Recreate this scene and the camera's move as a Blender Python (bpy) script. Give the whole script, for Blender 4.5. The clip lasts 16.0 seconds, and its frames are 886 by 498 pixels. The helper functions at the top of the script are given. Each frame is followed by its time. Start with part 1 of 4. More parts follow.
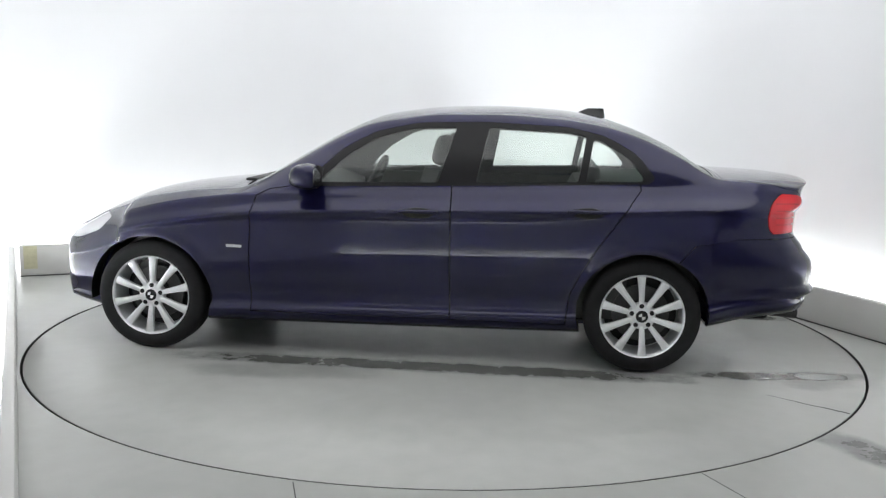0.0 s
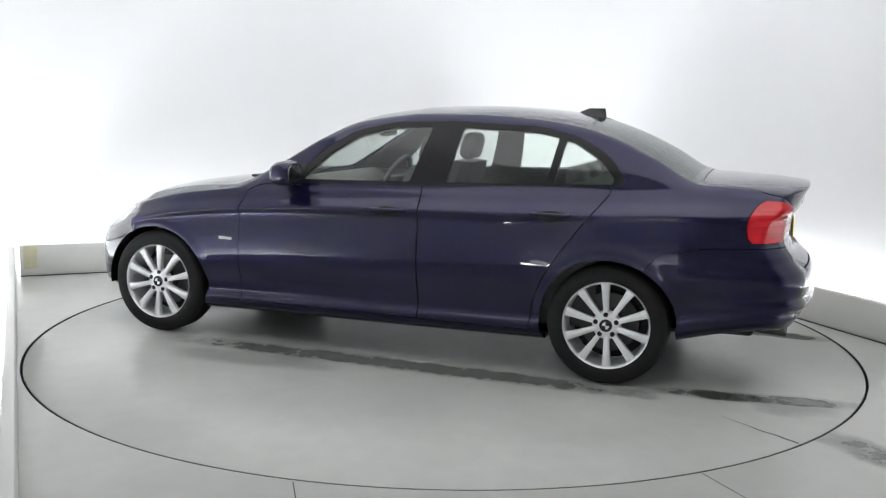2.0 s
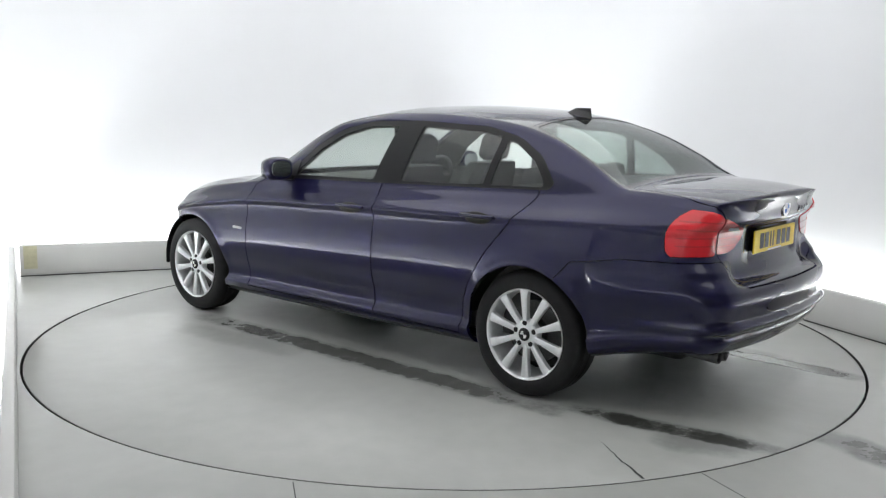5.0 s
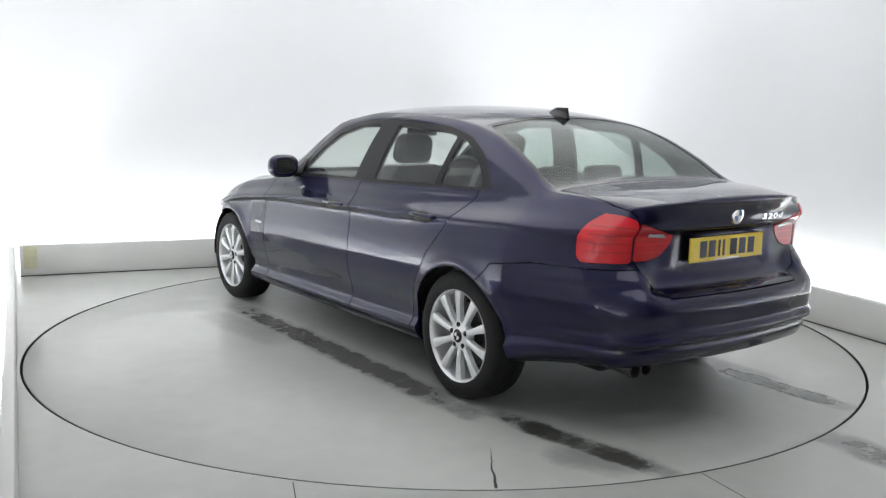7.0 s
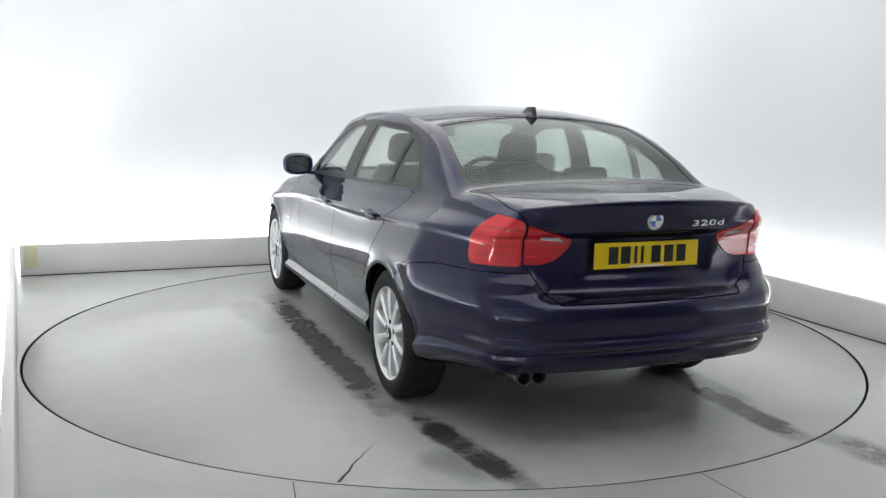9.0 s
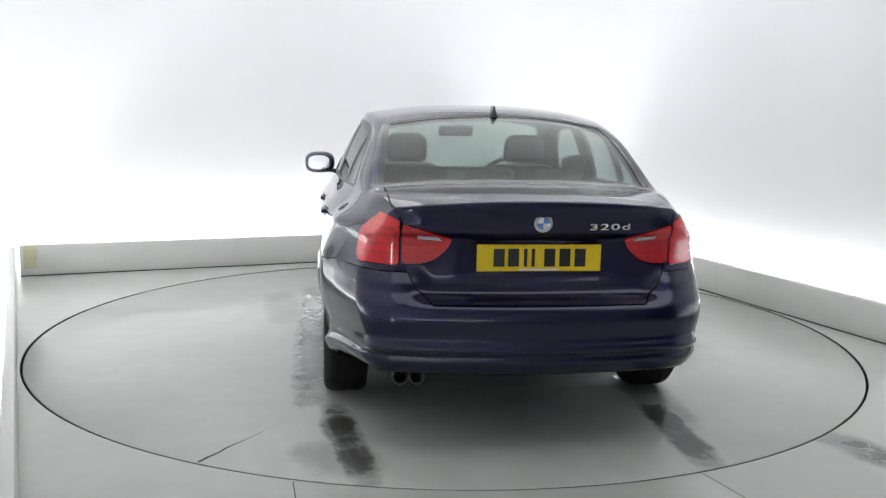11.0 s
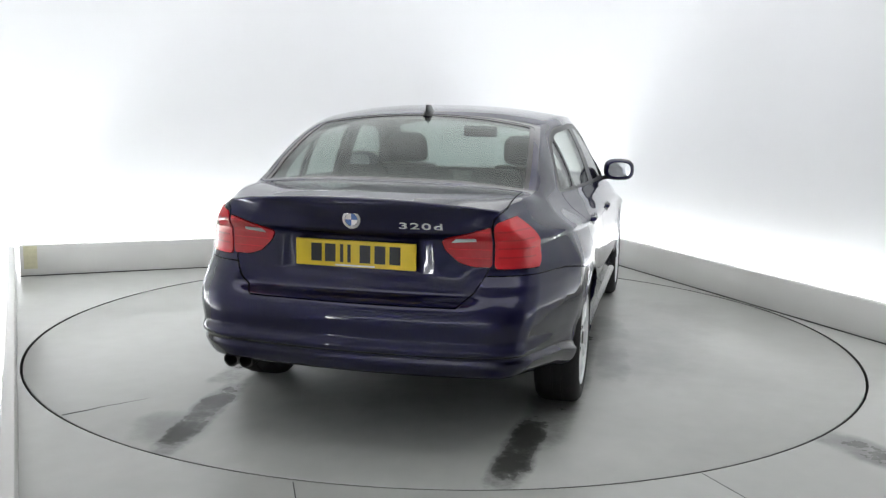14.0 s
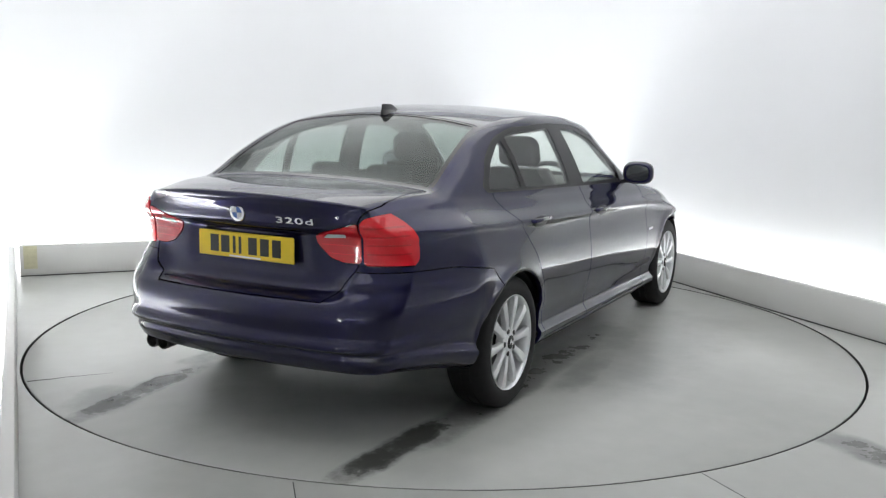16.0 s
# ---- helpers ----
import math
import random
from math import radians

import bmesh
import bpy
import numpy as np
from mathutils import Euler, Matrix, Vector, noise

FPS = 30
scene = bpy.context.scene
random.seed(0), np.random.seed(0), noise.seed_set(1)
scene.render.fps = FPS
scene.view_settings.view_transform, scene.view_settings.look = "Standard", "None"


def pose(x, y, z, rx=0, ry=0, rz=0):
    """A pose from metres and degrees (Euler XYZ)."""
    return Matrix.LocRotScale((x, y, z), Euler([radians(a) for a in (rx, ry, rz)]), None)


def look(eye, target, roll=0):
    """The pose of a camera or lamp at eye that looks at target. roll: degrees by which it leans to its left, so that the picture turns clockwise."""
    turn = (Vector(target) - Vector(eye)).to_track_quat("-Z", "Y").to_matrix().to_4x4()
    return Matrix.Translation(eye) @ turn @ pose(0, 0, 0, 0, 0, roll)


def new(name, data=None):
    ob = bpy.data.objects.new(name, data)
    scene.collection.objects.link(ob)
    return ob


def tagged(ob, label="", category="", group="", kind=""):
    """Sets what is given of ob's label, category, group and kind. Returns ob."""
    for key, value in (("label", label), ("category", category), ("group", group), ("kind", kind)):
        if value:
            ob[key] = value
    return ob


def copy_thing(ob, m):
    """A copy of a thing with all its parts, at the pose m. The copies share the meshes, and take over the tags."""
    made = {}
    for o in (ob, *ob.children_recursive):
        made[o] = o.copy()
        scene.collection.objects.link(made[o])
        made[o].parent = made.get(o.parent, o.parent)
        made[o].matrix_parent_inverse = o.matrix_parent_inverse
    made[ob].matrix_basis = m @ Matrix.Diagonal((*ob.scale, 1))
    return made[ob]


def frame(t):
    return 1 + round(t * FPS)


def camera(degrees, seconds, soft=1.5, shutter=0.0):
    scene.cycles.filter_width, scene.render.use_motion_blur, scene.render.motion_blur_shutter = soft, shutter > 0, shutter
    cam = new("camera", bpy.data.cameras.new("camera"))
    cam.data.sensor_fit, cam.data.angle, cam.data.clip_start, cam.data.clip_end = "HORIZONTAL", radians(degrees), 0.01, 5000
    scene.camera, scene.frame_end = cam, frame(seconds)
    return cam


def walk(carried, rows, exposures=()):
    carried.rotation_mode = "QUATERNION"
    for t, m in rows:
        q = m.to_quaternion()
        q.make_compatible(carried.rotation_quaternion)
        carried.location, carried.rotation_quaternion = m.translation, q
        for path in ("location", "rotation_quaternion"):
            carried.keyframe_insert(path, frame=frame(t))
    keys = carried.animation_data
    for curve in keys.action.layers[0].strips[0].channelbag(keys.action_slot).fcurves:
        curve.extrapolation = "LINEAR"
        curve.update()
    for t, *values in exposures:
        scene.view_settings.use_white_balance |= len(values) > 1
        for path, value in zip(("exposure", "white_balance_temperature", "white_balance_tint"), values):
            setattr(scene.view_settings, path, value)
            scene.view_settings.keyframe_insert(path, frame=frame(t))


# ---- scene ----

# ---- camera: still, on a stand at eye height ----
EYE = Vector((0.0, -5.6996, 1.4139))
cam = camera(51.59, 16.0, soft=1.3)
STILL = look(EYE, EYE + Vector((-0.00349, 0.98809, -0.15385)), 1.157)
walk(cam, [(0.0, STILL), (16.0, STILL)])

# ---- world and light ----
world = bpy.data.worlds.new("studio_dark")
world.use_nodes = True
world.node_tree.nodes["Background"].inputs[0].default_value = (0.6, 0.65, 0.7, 1)
world.node_tree.nodes["Background"].inputs[1].default_value = 0.05
scene.world = world
scene.view_settings.exposure = 0.1


def area(name, loc, target, sx, sy, watts, colour=(1, 1, 1)):
    d = bpy.data.lights.new(name, "AREA")
    d.shape, d.size, d.size_y, d.energy, d.color = "RECTANGLE", sx, sy, watts, colour
    ob = new(name, d)
    ob.matrix_world = look(loc, target)
    return ob


area("ceiling_softbox", (0.2, -0.3, 3.36), (0.2, -0.3, 0), 6.0, 6.4, 128, (0.985, 0.988, 0.99))


# ---- materials ----
def mat(name, colour, rough=0.5, metal=0.0, coat=0.0, spec=0.5):
    m = bpy.data.materials.new(name)
    m.use_nodes = True
    b = m.node_tree.nodes["Principled BSDF"]
    b.inputs["Base Color"].default_value = (*colour, 1)
    b.inputs["Roughness"].default_value = rough
    b.inputs["Metallic"].default_value = metal
    b.inputs["Coat Weight"].default_value = coat
    b.inputs["Coat Roughness"].default_value = 0.03
    b.inputs["Specular IOR Level"].default_value = spec
    return m


def node(m, kind, **ins):
    n = m.node_tree.nodes.new(kind)
    for k, v in ins.items():
        n.inputs[k.replace("_", " ")].default_value = v
    return n


def grain(m, scale, amount, bump=0.0, rough=0.0, detail=5.0, coord="Object"):
    """Uneven colour, gloss and relief at one scale on top of what m has."""
    t, b = m.node_tree, m.node_tree.nodes["Principled BSDF"]
    tc = node(m, "ShaderNodeTexCoord")
    n = node(m, "ShaderNodeTexNoise", Scale=scale, Detail=detail)
    t.links.new(tc.outputs[coord], n.inputs["Vector"])
    sock = b.inputs["Base Color"]
    mix = t.nodes.new("ShaderNodeMix")
    mix.data_type, mix.blend_type = "RGBA", "MULTIPLY"
    mix.inputs["Factor"].default_value = 1.0
    ramp = node(m, "ShaderNodeMapRange")
    ramp.inputs[1].default_value, ramp.inputs[2].default_value = 0.2, 0.8
    ramp.inputs[3].default_value, ramp.inputs[4].default_value = 1 - amount, 1 + amount * 0.5
    t.links.new(n.outputs["Fac"], ramp.inputs[0])
    if sock.is_linked:
        t.links.new(sock.links[0].from_socket, mix.inputs["A"])
    else:
        mix.inputs["A"].default_value = sock.default_value
    t.links.new(ramp.outputs[0], mix.inputs["B"])
    t.links.new(mix.outputs["Result"], sock)
    if rough:
        r = node(m, "ShaderNodeMapRange")
        base = b.inputs["Roughness"].default_value
        r.inputs[1].default_value, r.inputs[2].default_value = 0.2, 0.8
        r.inputs[3].default_value, r.inputs[4].default_value = base + rough, base - rough
        t.links.new(n.outputs["Fac"], r.inputs[0])
        t.links.new(r.outputs[0], b.inputs["Roughness"])
    if bump:
        bp = node(m, "ShaderNodeBump", Strength=bump, Distance=0.01)
        t.links.new(n.outputs["Fac"], bp.inputs["Height"])
        if b.inputs["Normal"].is_linked:
            t.links.new(b.inputs["Normal"].links[0].from_socket, bp.inputs["Normal"])
        t.links.new(bp.outputs["Normal"], b.inputs["Normal"])
    return m


def floor_paint(name, stains, base=(0.435, 0.445, 0.423)):
    """Worn glossy floor paint. stains: damp and darker patches, each with its middle, half sizes, turn in degrees,
    softness and depth.
    """
    m = mat(name, base, 0.33)
    t, b = m.node_tree, m.node_tree.nodes["Principled BSDF"]
    tc = node(m, "ShaderNodeTexCoord")
    ragged = node(m, "ShaderNodeTexNoise", Scale=5.5, Detail=7.0, Roughness=0.68)
    t.links.new(tc.outputs["Object"], ragged.inputs["Vector"])

    def calc(op, a, c, clamp=False):
        n = t.nodes.new("ShaderNodeMath")
        n.operation, n.use_clamp = op, clamp
        for k, v in ((0, a), (1, c)):
            if isinstance(v, (int, float)):
                n.inputs[k].default_value = v
            else:
                t.links.new(v, n.inputs[k])
        return n.outputs[0]
    wet_dark = None
    for (x, y), (hx, hy), turn, soft, depth in stains:
        mp = node(m, "ShaderNodeMapping")
        mp.vector_type = "TEXTURE"
        mp.inputs["Location"].default_value = (x, y, 0)
        mp.inputs["Rotation"].default_value = (0, 0, radians(turn))
        mp.inputs["Scale"].default_value = (hx, hy, 1)
        t.links.new(tc.outputs["Object"], mp.inputs["Vector"])
        sep = t.nodes.new("ShaderNodeSeparateXYZ")
        t.links.new(mp.outputs[0], sep.inputs[0])
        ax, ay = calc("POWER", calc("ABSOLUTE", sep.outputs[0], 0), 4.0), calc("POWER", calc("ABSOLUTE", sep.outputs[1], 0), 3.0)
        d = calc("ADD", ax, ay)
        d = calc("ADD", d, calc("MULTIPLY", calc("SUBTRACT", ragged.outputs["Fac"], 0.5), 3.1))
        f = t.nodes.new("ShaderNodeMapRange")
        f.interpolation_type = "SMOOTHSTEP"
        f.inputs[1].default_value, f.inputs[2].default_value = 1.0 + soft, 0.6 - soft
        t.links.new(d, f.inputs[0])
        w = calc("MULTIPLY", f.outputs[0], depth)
        wet_dark = w if wet_dark is None else calc("MAXIMUM", wet_dark, w)
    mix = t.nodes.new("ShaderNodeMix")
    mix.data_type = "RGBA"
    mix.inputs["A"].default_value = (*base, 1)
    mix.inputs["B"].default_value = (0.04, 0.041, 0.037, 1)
    t.links.new(wet_dark, mix.inputs["Factor"])
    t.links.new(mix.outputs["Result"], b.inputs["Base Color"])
    big = node(m, "ShaderNodeTexNoise", Scale=1.6, Detail=1.0)
    t.links.new(tc.outputs["Object"], big.inputs["Vector"])
    rg = node(m, "ShaderNodeMapRange")
    rg.inputs[1].default_value, rg.inputs[2].default_value, rg.inputs[3].default_value, rg.inputs[4].default_value = 0.2, 0.8, 0.29, 0.34
    t.links.new(big.outputs["Fac"], rg.inputs[0])
    damp = t.nodes.new("ShaderNodeMapRange")
    damp.inputs[1].default_value, damp.inputs[2].default_value, damp.inputs[4].default_value = 0.6, 0.95, 0.13
    t.links.new(wet_dark, damp.inputs[0])
    t.links.new(rg.outputs[0], damp.inputs[3])
    t.links.new(damp.outputs[0], b.inputs["Roughness"])
    grain(m, 0.7, 0.15, detail=3.0)
    grain(m, 2.3, 0.07, detail=4.0)
    grain(m, 9, 0.06, detail=6.0)
    return m


PAINT = mat("navy_paint", (0.0085, 0.0080, 0.042), 0.32, 0.55, 1.0, 0.1)
PAINT.node_tree.nodes["Principled BSDF"].inputs["Coat IOR"].default_value = 1.5
PAINT.node_tree.nodes["Principled BSDF"].inputs["Specular Tint"].default_value = (0.14, 0.14, 0.26, 1)
PAINT.node_tree.nodes["Principled BSDF"].inputs["Coat Roughness"].default_value = 0.015
grain(PAINT, 3, 0.1, detail=4.0)
BLACK = grain(mat("black_trim", (0.006, 0.006, 0.007), 0.3, spec=0.3), 30, 0.2)
GLOSS_BLACK = mat("gloss_black", (0.01, 0.01, 0.012), 0.12)
RUBBER = grain(mat("tyre_rubber", (0.011, 0.011, 0.012), 0.7, spec=0.3), 25, 0.3)
ALLOY = grain(mat("silver_alloy", (0.82, 0.83, 0.84), 0.3, 0.4), 40, 0.08)
CHROME = mat("chrome", (0.8, 0.8, 0.82), 0.12, 1.0)
MIRROR = mat("dimmed_mirror", (0.4, 0.41, 0.43), 0.04, 1.0)
STEEL = grain(mat("brake_steel", (0.10, 0.10, 0.10), 0.5, 0.8), 80, 0.3)
LEATHER = grain(mat("dark_grey_leather", (0.085, 0.085, 0.088), 0.5), 25, 0.2)
TRIM = grain(mat("cabin_trim", (0.07, 0.072, 0.07), 0.6), 25, 0.2)
HEADLINING = grain(mat("grey_headlining", (0.35, 0.35, 0.34), 0.9), 150, 0.2, 0.1)
RED = mat("red_lens", (0.66, 0.012, 0.022), 0.12, 0.0, 0.5)
RED_DARK = mat("dark_red_lens", (0.50, 0.009, 0.016), 0.12, 0.0, 1.0)
CLEAR = mat("clear_lens", (0.5, 0.5, 0.53), 0.1, 0.0, 1.0)
YELLOW = grain(mat("yellow_plate", (0.80, 0.57, 0.015), 0.35), 20, 0.06)
INK = mat("plate_ink", (0.012, 0.012, 0.012), 0.4)
BLUE = mat("badge_blue", (0.1, 0.2, 0.5), 0.2)
WHITE = mat("badge_white", (0.8, 0.8, 0.8), 0.3)



def glass(name, tint):
    """A clear pane: tinted see-through with a mirror gloss that grows towards grazing."""
    m = bpy.data.materials.new(name)
    m.use_nodes = True
    t = m.node_tree
    t.nodes.clear()
    out, mix = t.nodes.new("ShaderNodeOutputMaterial"), t.nodes.new("ShaderNodeMixShader")
    clear, gloss = t.nodes.new("ShaderNodeBsdfTransparent"), t.nodes.new("ShaderNodeBsdfGlossy")
    clear.inputs[0].default_value = (*tint, 1)
    gloss.inputs["Roughness"].default_value = 0.0
    face, power, ramp = t.nodes.new("ShaderNodeLayerWeight"), t.nodes.new("ShaderNodeMath"), t.nodes.new("ShaderNodeMapRange")
    face.inputs[0].default_value = 0.5
    power.operation = "POWER"
    power.inputs[1].default_value = 5.0
    ramp.inputs[3].default_value, ramp.inputs[4].default_value = 0.05, 0.8
    t.links.new(face.outputs["Facing"], power.inputs[0])
    t.links.new(power.outputs[0], ramp.inputs[0])
    t.links.new(ramp.outputs[0], mix.inputs[0])
    t.links.new(clear.outputs[0], mix.inputs[1])
    t.links.new(gloss.outputs[0], mix.inputs[2])
    t.links.new(mix.outputs[0], out.inputs[0])
    return m


GLASS = glass("side_glass", (0.92, 0.945, 0.93))
REAR_GLASS_MAT = glass("rear_glass", (0.60, 0.66, 0.64))
FLOOR = floor_paint("painted_concrete", [((1.80, -1.95), (0.24, 0.11), -62, 0.8, 0.7), ((2.35, -2.2), (0.3, 0.12), -35, 0.2, 0.7), ((0.42, -2.62), (0.14, 0.08), 0, 0.3, 0.8)])
WALL = grain(mat("white_wall", (0.81, 0.82, 0.835), 0.7), 0.9, 0.02)
BOARD = grain(mat("scuffed_white_board", (0.66, 0.66, 0.64), 0.6), 1.1, 0.12, detail=2.0)
GREY_WALL = grain(mat("dull_grey_wall", (0.18, 0.18, 0.19), 0.8), 1.5, 0.1)
CEILING = grain(mat("pale_grey_ceiling", (0.6, 0.605, 0.61), 0.8), 1.5, 0.04)
DARK = mat("dark_joint", (0.03, 0.032, 0.03), 0.8)
LED = bpy.data.materials.new("led_strip")
LED.use_nodes = True
LED.node_tree.nodes["Principled BSDF"].inputs["Emission Color"].default_value = (0.968, 0.985, 1.0, 1)
LED.node_tree.nodes["Principled BSDF"].inputs["Emission Strength"].default_value = 42.0


# fill light for the unseen strips behind the camera
LED_FILL = LED.copy()
LED_FILL.name = "led_strip_fill"
LED_FILL.node_tree.nodes["Principled BSDF"].inputs["Emission Strength"].default_value = 34.0
BOARD_STAIN = grain(mat("yellowish_board_stain", (0.60, 0.58, 0.40), 0.6), 30, 0.15)


# ---- mesh helpers ----
def mesh_of(name, verts, faces, material, smooth=False):
    me = bpy.data.meshes.new(name)
    me.from_pydata([tuple(v) for v in verts], [], faces)
    me.materials.append(material)
    if smooth:
        me.polygons.foreach_set("use_smooth", [True] * len(me.polygons))
    me.update()
    return me


def part(name, bm, material, parent, label="", smooth=True, m=None):
    """One mesh object under a thing or a part, from a bmesh or a mesh."""
    if isinstance(bm, bmesh.types.BMesh):
        me = bpy.data.meshes.new(name)
        if smooth:
            for f in bm.faces:
                f.smooth = True
            for e in bm.edges:
                if len(e.link_faces) == 2 and e.calc_face_angle(0) > 0.7:
                    e.smooth = False
        bm.to_mesh(me)
        bm.free()
        me.materials.append(material)
    else:
        me = bm
        if not me.materials:
            me.materials.append(material)
    ob = new(name, me)
    ob.parent = parent
    if m is not None:
        ob.matrix_basis = m
    if label:
        ob["label"] = label
    return ob


def box_bm(x0, x1, y0, y1, z0, z1, bevel=0.0, seg=2):
    bm = bmesh.new()
    bmesh.ops.create_cube(bm, size=1.0, matrix=Matrix.Translation(((x0 + x1) / 2, (y0 + y1) / 2, (z0 + z1) / 2)) @ Matrix.Diagonal((x1 - x0, y1 - y0, z1 - z0, 1)))
    if bevel:
        bmesh.ops.bevel(bm, geom=bm.edges[:], offset=bevel, segments=seg, affect="EDGES", profile=0.5)
    return bm


def lathe_bm(profile, n=48, axis="y"):
    """Turns a profile of (radius, along) round the y axis."""
    bm = bmesh.new()
    rings = []
    for r, a in profile:
        rings.append([bm.verts.new((r * math.cos(2 * math.pi * k / n), a, r * math.sin(2 * math.pi * k / n))) for k in range(n)])
    for p, q in zip(rings, rings[1:]):
        for k in range(n):
            bm.faces.new((p[k], p[(k + 1) % n], q[(k + 1) % n], q[k]))
    bmesh.ops.recalc_face_normals(bm, faces=bm.faces)
    return bm


def prism(poly, lo, hi, axis):
    """A closed prism mesh object for cutting: poly in the two other axes, drawn out along axis."""
    bm = bmesh.new()

    def at(p, h):
        return {"y": (p[0], h, p[1]), "x": (h, p[0], p[1]), "z": (p[0], p[1], h)}[axis]
    a = [bm.verts.new(at(p, lo)) for p in poly]
    b = [bm.verts.new(at(p, hi)) for p in poly]
    bm.faces.new(a)
    bm.faces.new(b[::-1])
    n = len(poly)
    for k in range(n):
        bm.faces.new((a[k], b[k], b[(k + 1) % n], a[(k + 1) % n]))
    bmesh.ops.recalc_face_normals(bm, faces=bm.faces)
    me = bpy.data.meshes.new("cut")
    bm.to_mesh(me)
    bm.free()
    return me


def grown(poly, d):
    """The polygon with each side moved outwards by d."""
    n = len(poly)
    area2 = sum(poly[k][0] * poly[(k + 1) % n][1] - poly[(k + 1) % n][0] * poly[k][1] for k in range(n))
    sgn = 1 if area2 > 0 else -1
    out = []
    for k in range(n):
        p, c, q = Vector(poly[k - 1]), Vector(poly[k]), Vector(poly[(k + 1) % n])
        e1, e2 = (c - p).normalized(), (q - c).normalized()
        n1, n2 = Vector((e1.y, -e1.x)) * sgn, Vector((e2.y, -e2.x)) * sgn
        m = (n1 + n2)
        m = m / max(0.35, m.length_squared / 2)
        out.append(tuple(c + m * d))
    return out


def rounded(poly, r, seg=5):
    """The polygon with rounded corners."""
    out, n = [], len(poly)
    for k in range(n):
        p, c, q = Vector(poly[k - 1]), Vector(poly[k]), Vector(poly[(k + 1) % n])
        d = min(r, (p - c).length * 0.45, (q - c).length * 0.45)
        a, b = c + (p - c).normalized() * d, c + (q - c).normalized() * d
        for s in range(seg + 1):
            t = s / seg
            out.append(tuple(a * (1 - t) ** 2 + c * 2 * t * (1 - t) + b * t * t))
    return out


def hull_bm(rows, cap=True):
    """A tube through closed rows of points."""
    bm = bmesh.new()
    vs = [[bm.verts.new(p) for p in r] for r in rows]
    n = len(rows[0])
    for a, b in zip(vs, vs[1:]):
        for k in range(n):
            bm.faces.new((a[k], a[(k + 1) % n], b[(k + 1) % n], b[k]))
    if cap:
        bm.faces.new(vs[0][::-1])
        bm.faces.new(vs[-1])
    bmesh.ops.recalc_face_normals(bm, faces=bm.faces)
    return bm


def cut(me, cuts):
    """Applies boolean steps (operation, cutter mesh) to a mesh; the result is a new mesh."""
    tmp = new("tmp", me)
    made = []
    for op, c in cuts:
        o = new("tmp_cutter", c)
        made.append(o)
        md = tmp.modifiers.new("b", "BOOLEAN")
        md.operation, md.object, md.solver = op, o, "EXACT"
    dg = bpy.context.evaluated_depsgraph_get()
    dg.update()
    res = bpy.data.meshes.new_from_object(tmp.evaluated_get(dg))
    for o in [tmp] + made:
        bpy.data.objects.remove(o)
    return res


# ---- the room ----
def slab(name, p, q, z0, z1, thick, material, label, cat):
    """An upright slab from p to q, its thickness away from the room's middle."""
    p, q = Vector((*p, 0)), Vector((*q, 0))
    d = (q - p).normalized()
    nrm = Vector((-d.y, d.x, 0))
    if nrm.dot((p + q) / 2) < 0:
        nrm = -nrm
    bm = box_bm(0, (q - p).length, 0, thick, z0, z1, min(0.012, thick * 0.3), 2)
    m = Matrix(((d.x, nrm.x, 0, p.x), (d.y, nrm.y, 0, p.y), (0, 0, 1, 0), (0, 0, 0, 1)))
    if m.determinant() < 0:
        bm.faces.ensure_lookup_table()
        bmesh.ops.reverse_faces(bm, faces=bm.faces[:])
    bm.transform(m)
    ob = part(name, bm, material, None)
    return tagged(ob, label, cat, kind="structure")


R_TABLE = 2.456
HALL = 14.0


def ground_sheet():
    bm = bmesh.new()
    n = 160
    ring = [bm.verts.new(((R_TABLE + 0.008) * math.cos(2 * math.pi * k / n), (R_TABLE + 0.008) * math.sin(2 * math.pi * k / n), 0)) for k in range(n)]
    out = [bm.verts.new((HALL * math.cos(2 * math.pi * k / n), HALL * math.sin(2 * math.pi * k / n), 0)) for k in range(n)]
    low = [bm.verts.new((v.co.x, v.co.y, -0.06)) for v in ring]
    mid = bm.verts.new((0, 0, -0.06))
    for k in range(n):
        j = (k + 1) % n
        bm.faces.new((ring[k], out[k], out[j], ring[j]))
        bm.faces.new((low[k], ring[k], ring[j], low[j])).material_index = 1
        bm.faces.new((mid, low[k], low[j])).material_index = 1
    bmesh.ops.recalc_face_normals(bm, faces=bm.faces)
    ob = part("floor", bm, FLOOR, None, smooth=False)
    ob.data.materials.append(DARK)
    tagged(ob, "glossy grey painted concrete floor with damp stains", "floor", kind="structure")
    for (x0, y0), (x1, y1) in (((-0.56, -2.42), (-0.35, -3.3)), ((1.03, -2.245), (1.45, -3.2))):
        d = Vector((x1 - x0, y1 - y0))
        part("floor_joint", box_bm(0, d.length, -0.002, 0.002, -0.003, 0.0006, 0.0004, 1), DARK, ob, m=Matrix.Translation((x0, y0, 0)) @ Matrix.Rotation(math.atan2(d.y, d.x), 4, "Z"))


ground_sheet()
back_board = slab("wall_board_back", (-3.40, 1.487), (1.222, 3.474), 0, 0.25, 0.05, BOARD, "scuffed low white kerb board under the back wall", "kerb board")
slab("wall_board_right", (1.222, 3.474), (4.02, -3.1), 0, 0.25, 0.05, BOARD, "scuffed low white kerb board added under the unseen left side wall", "kerb board")
slab("wall_board_left", (-3.42, 1.46), (-1.185, -3.3), 0, 0.25, 0.05, BOARD, "low white kerb board beside the turntable", "kerb board")


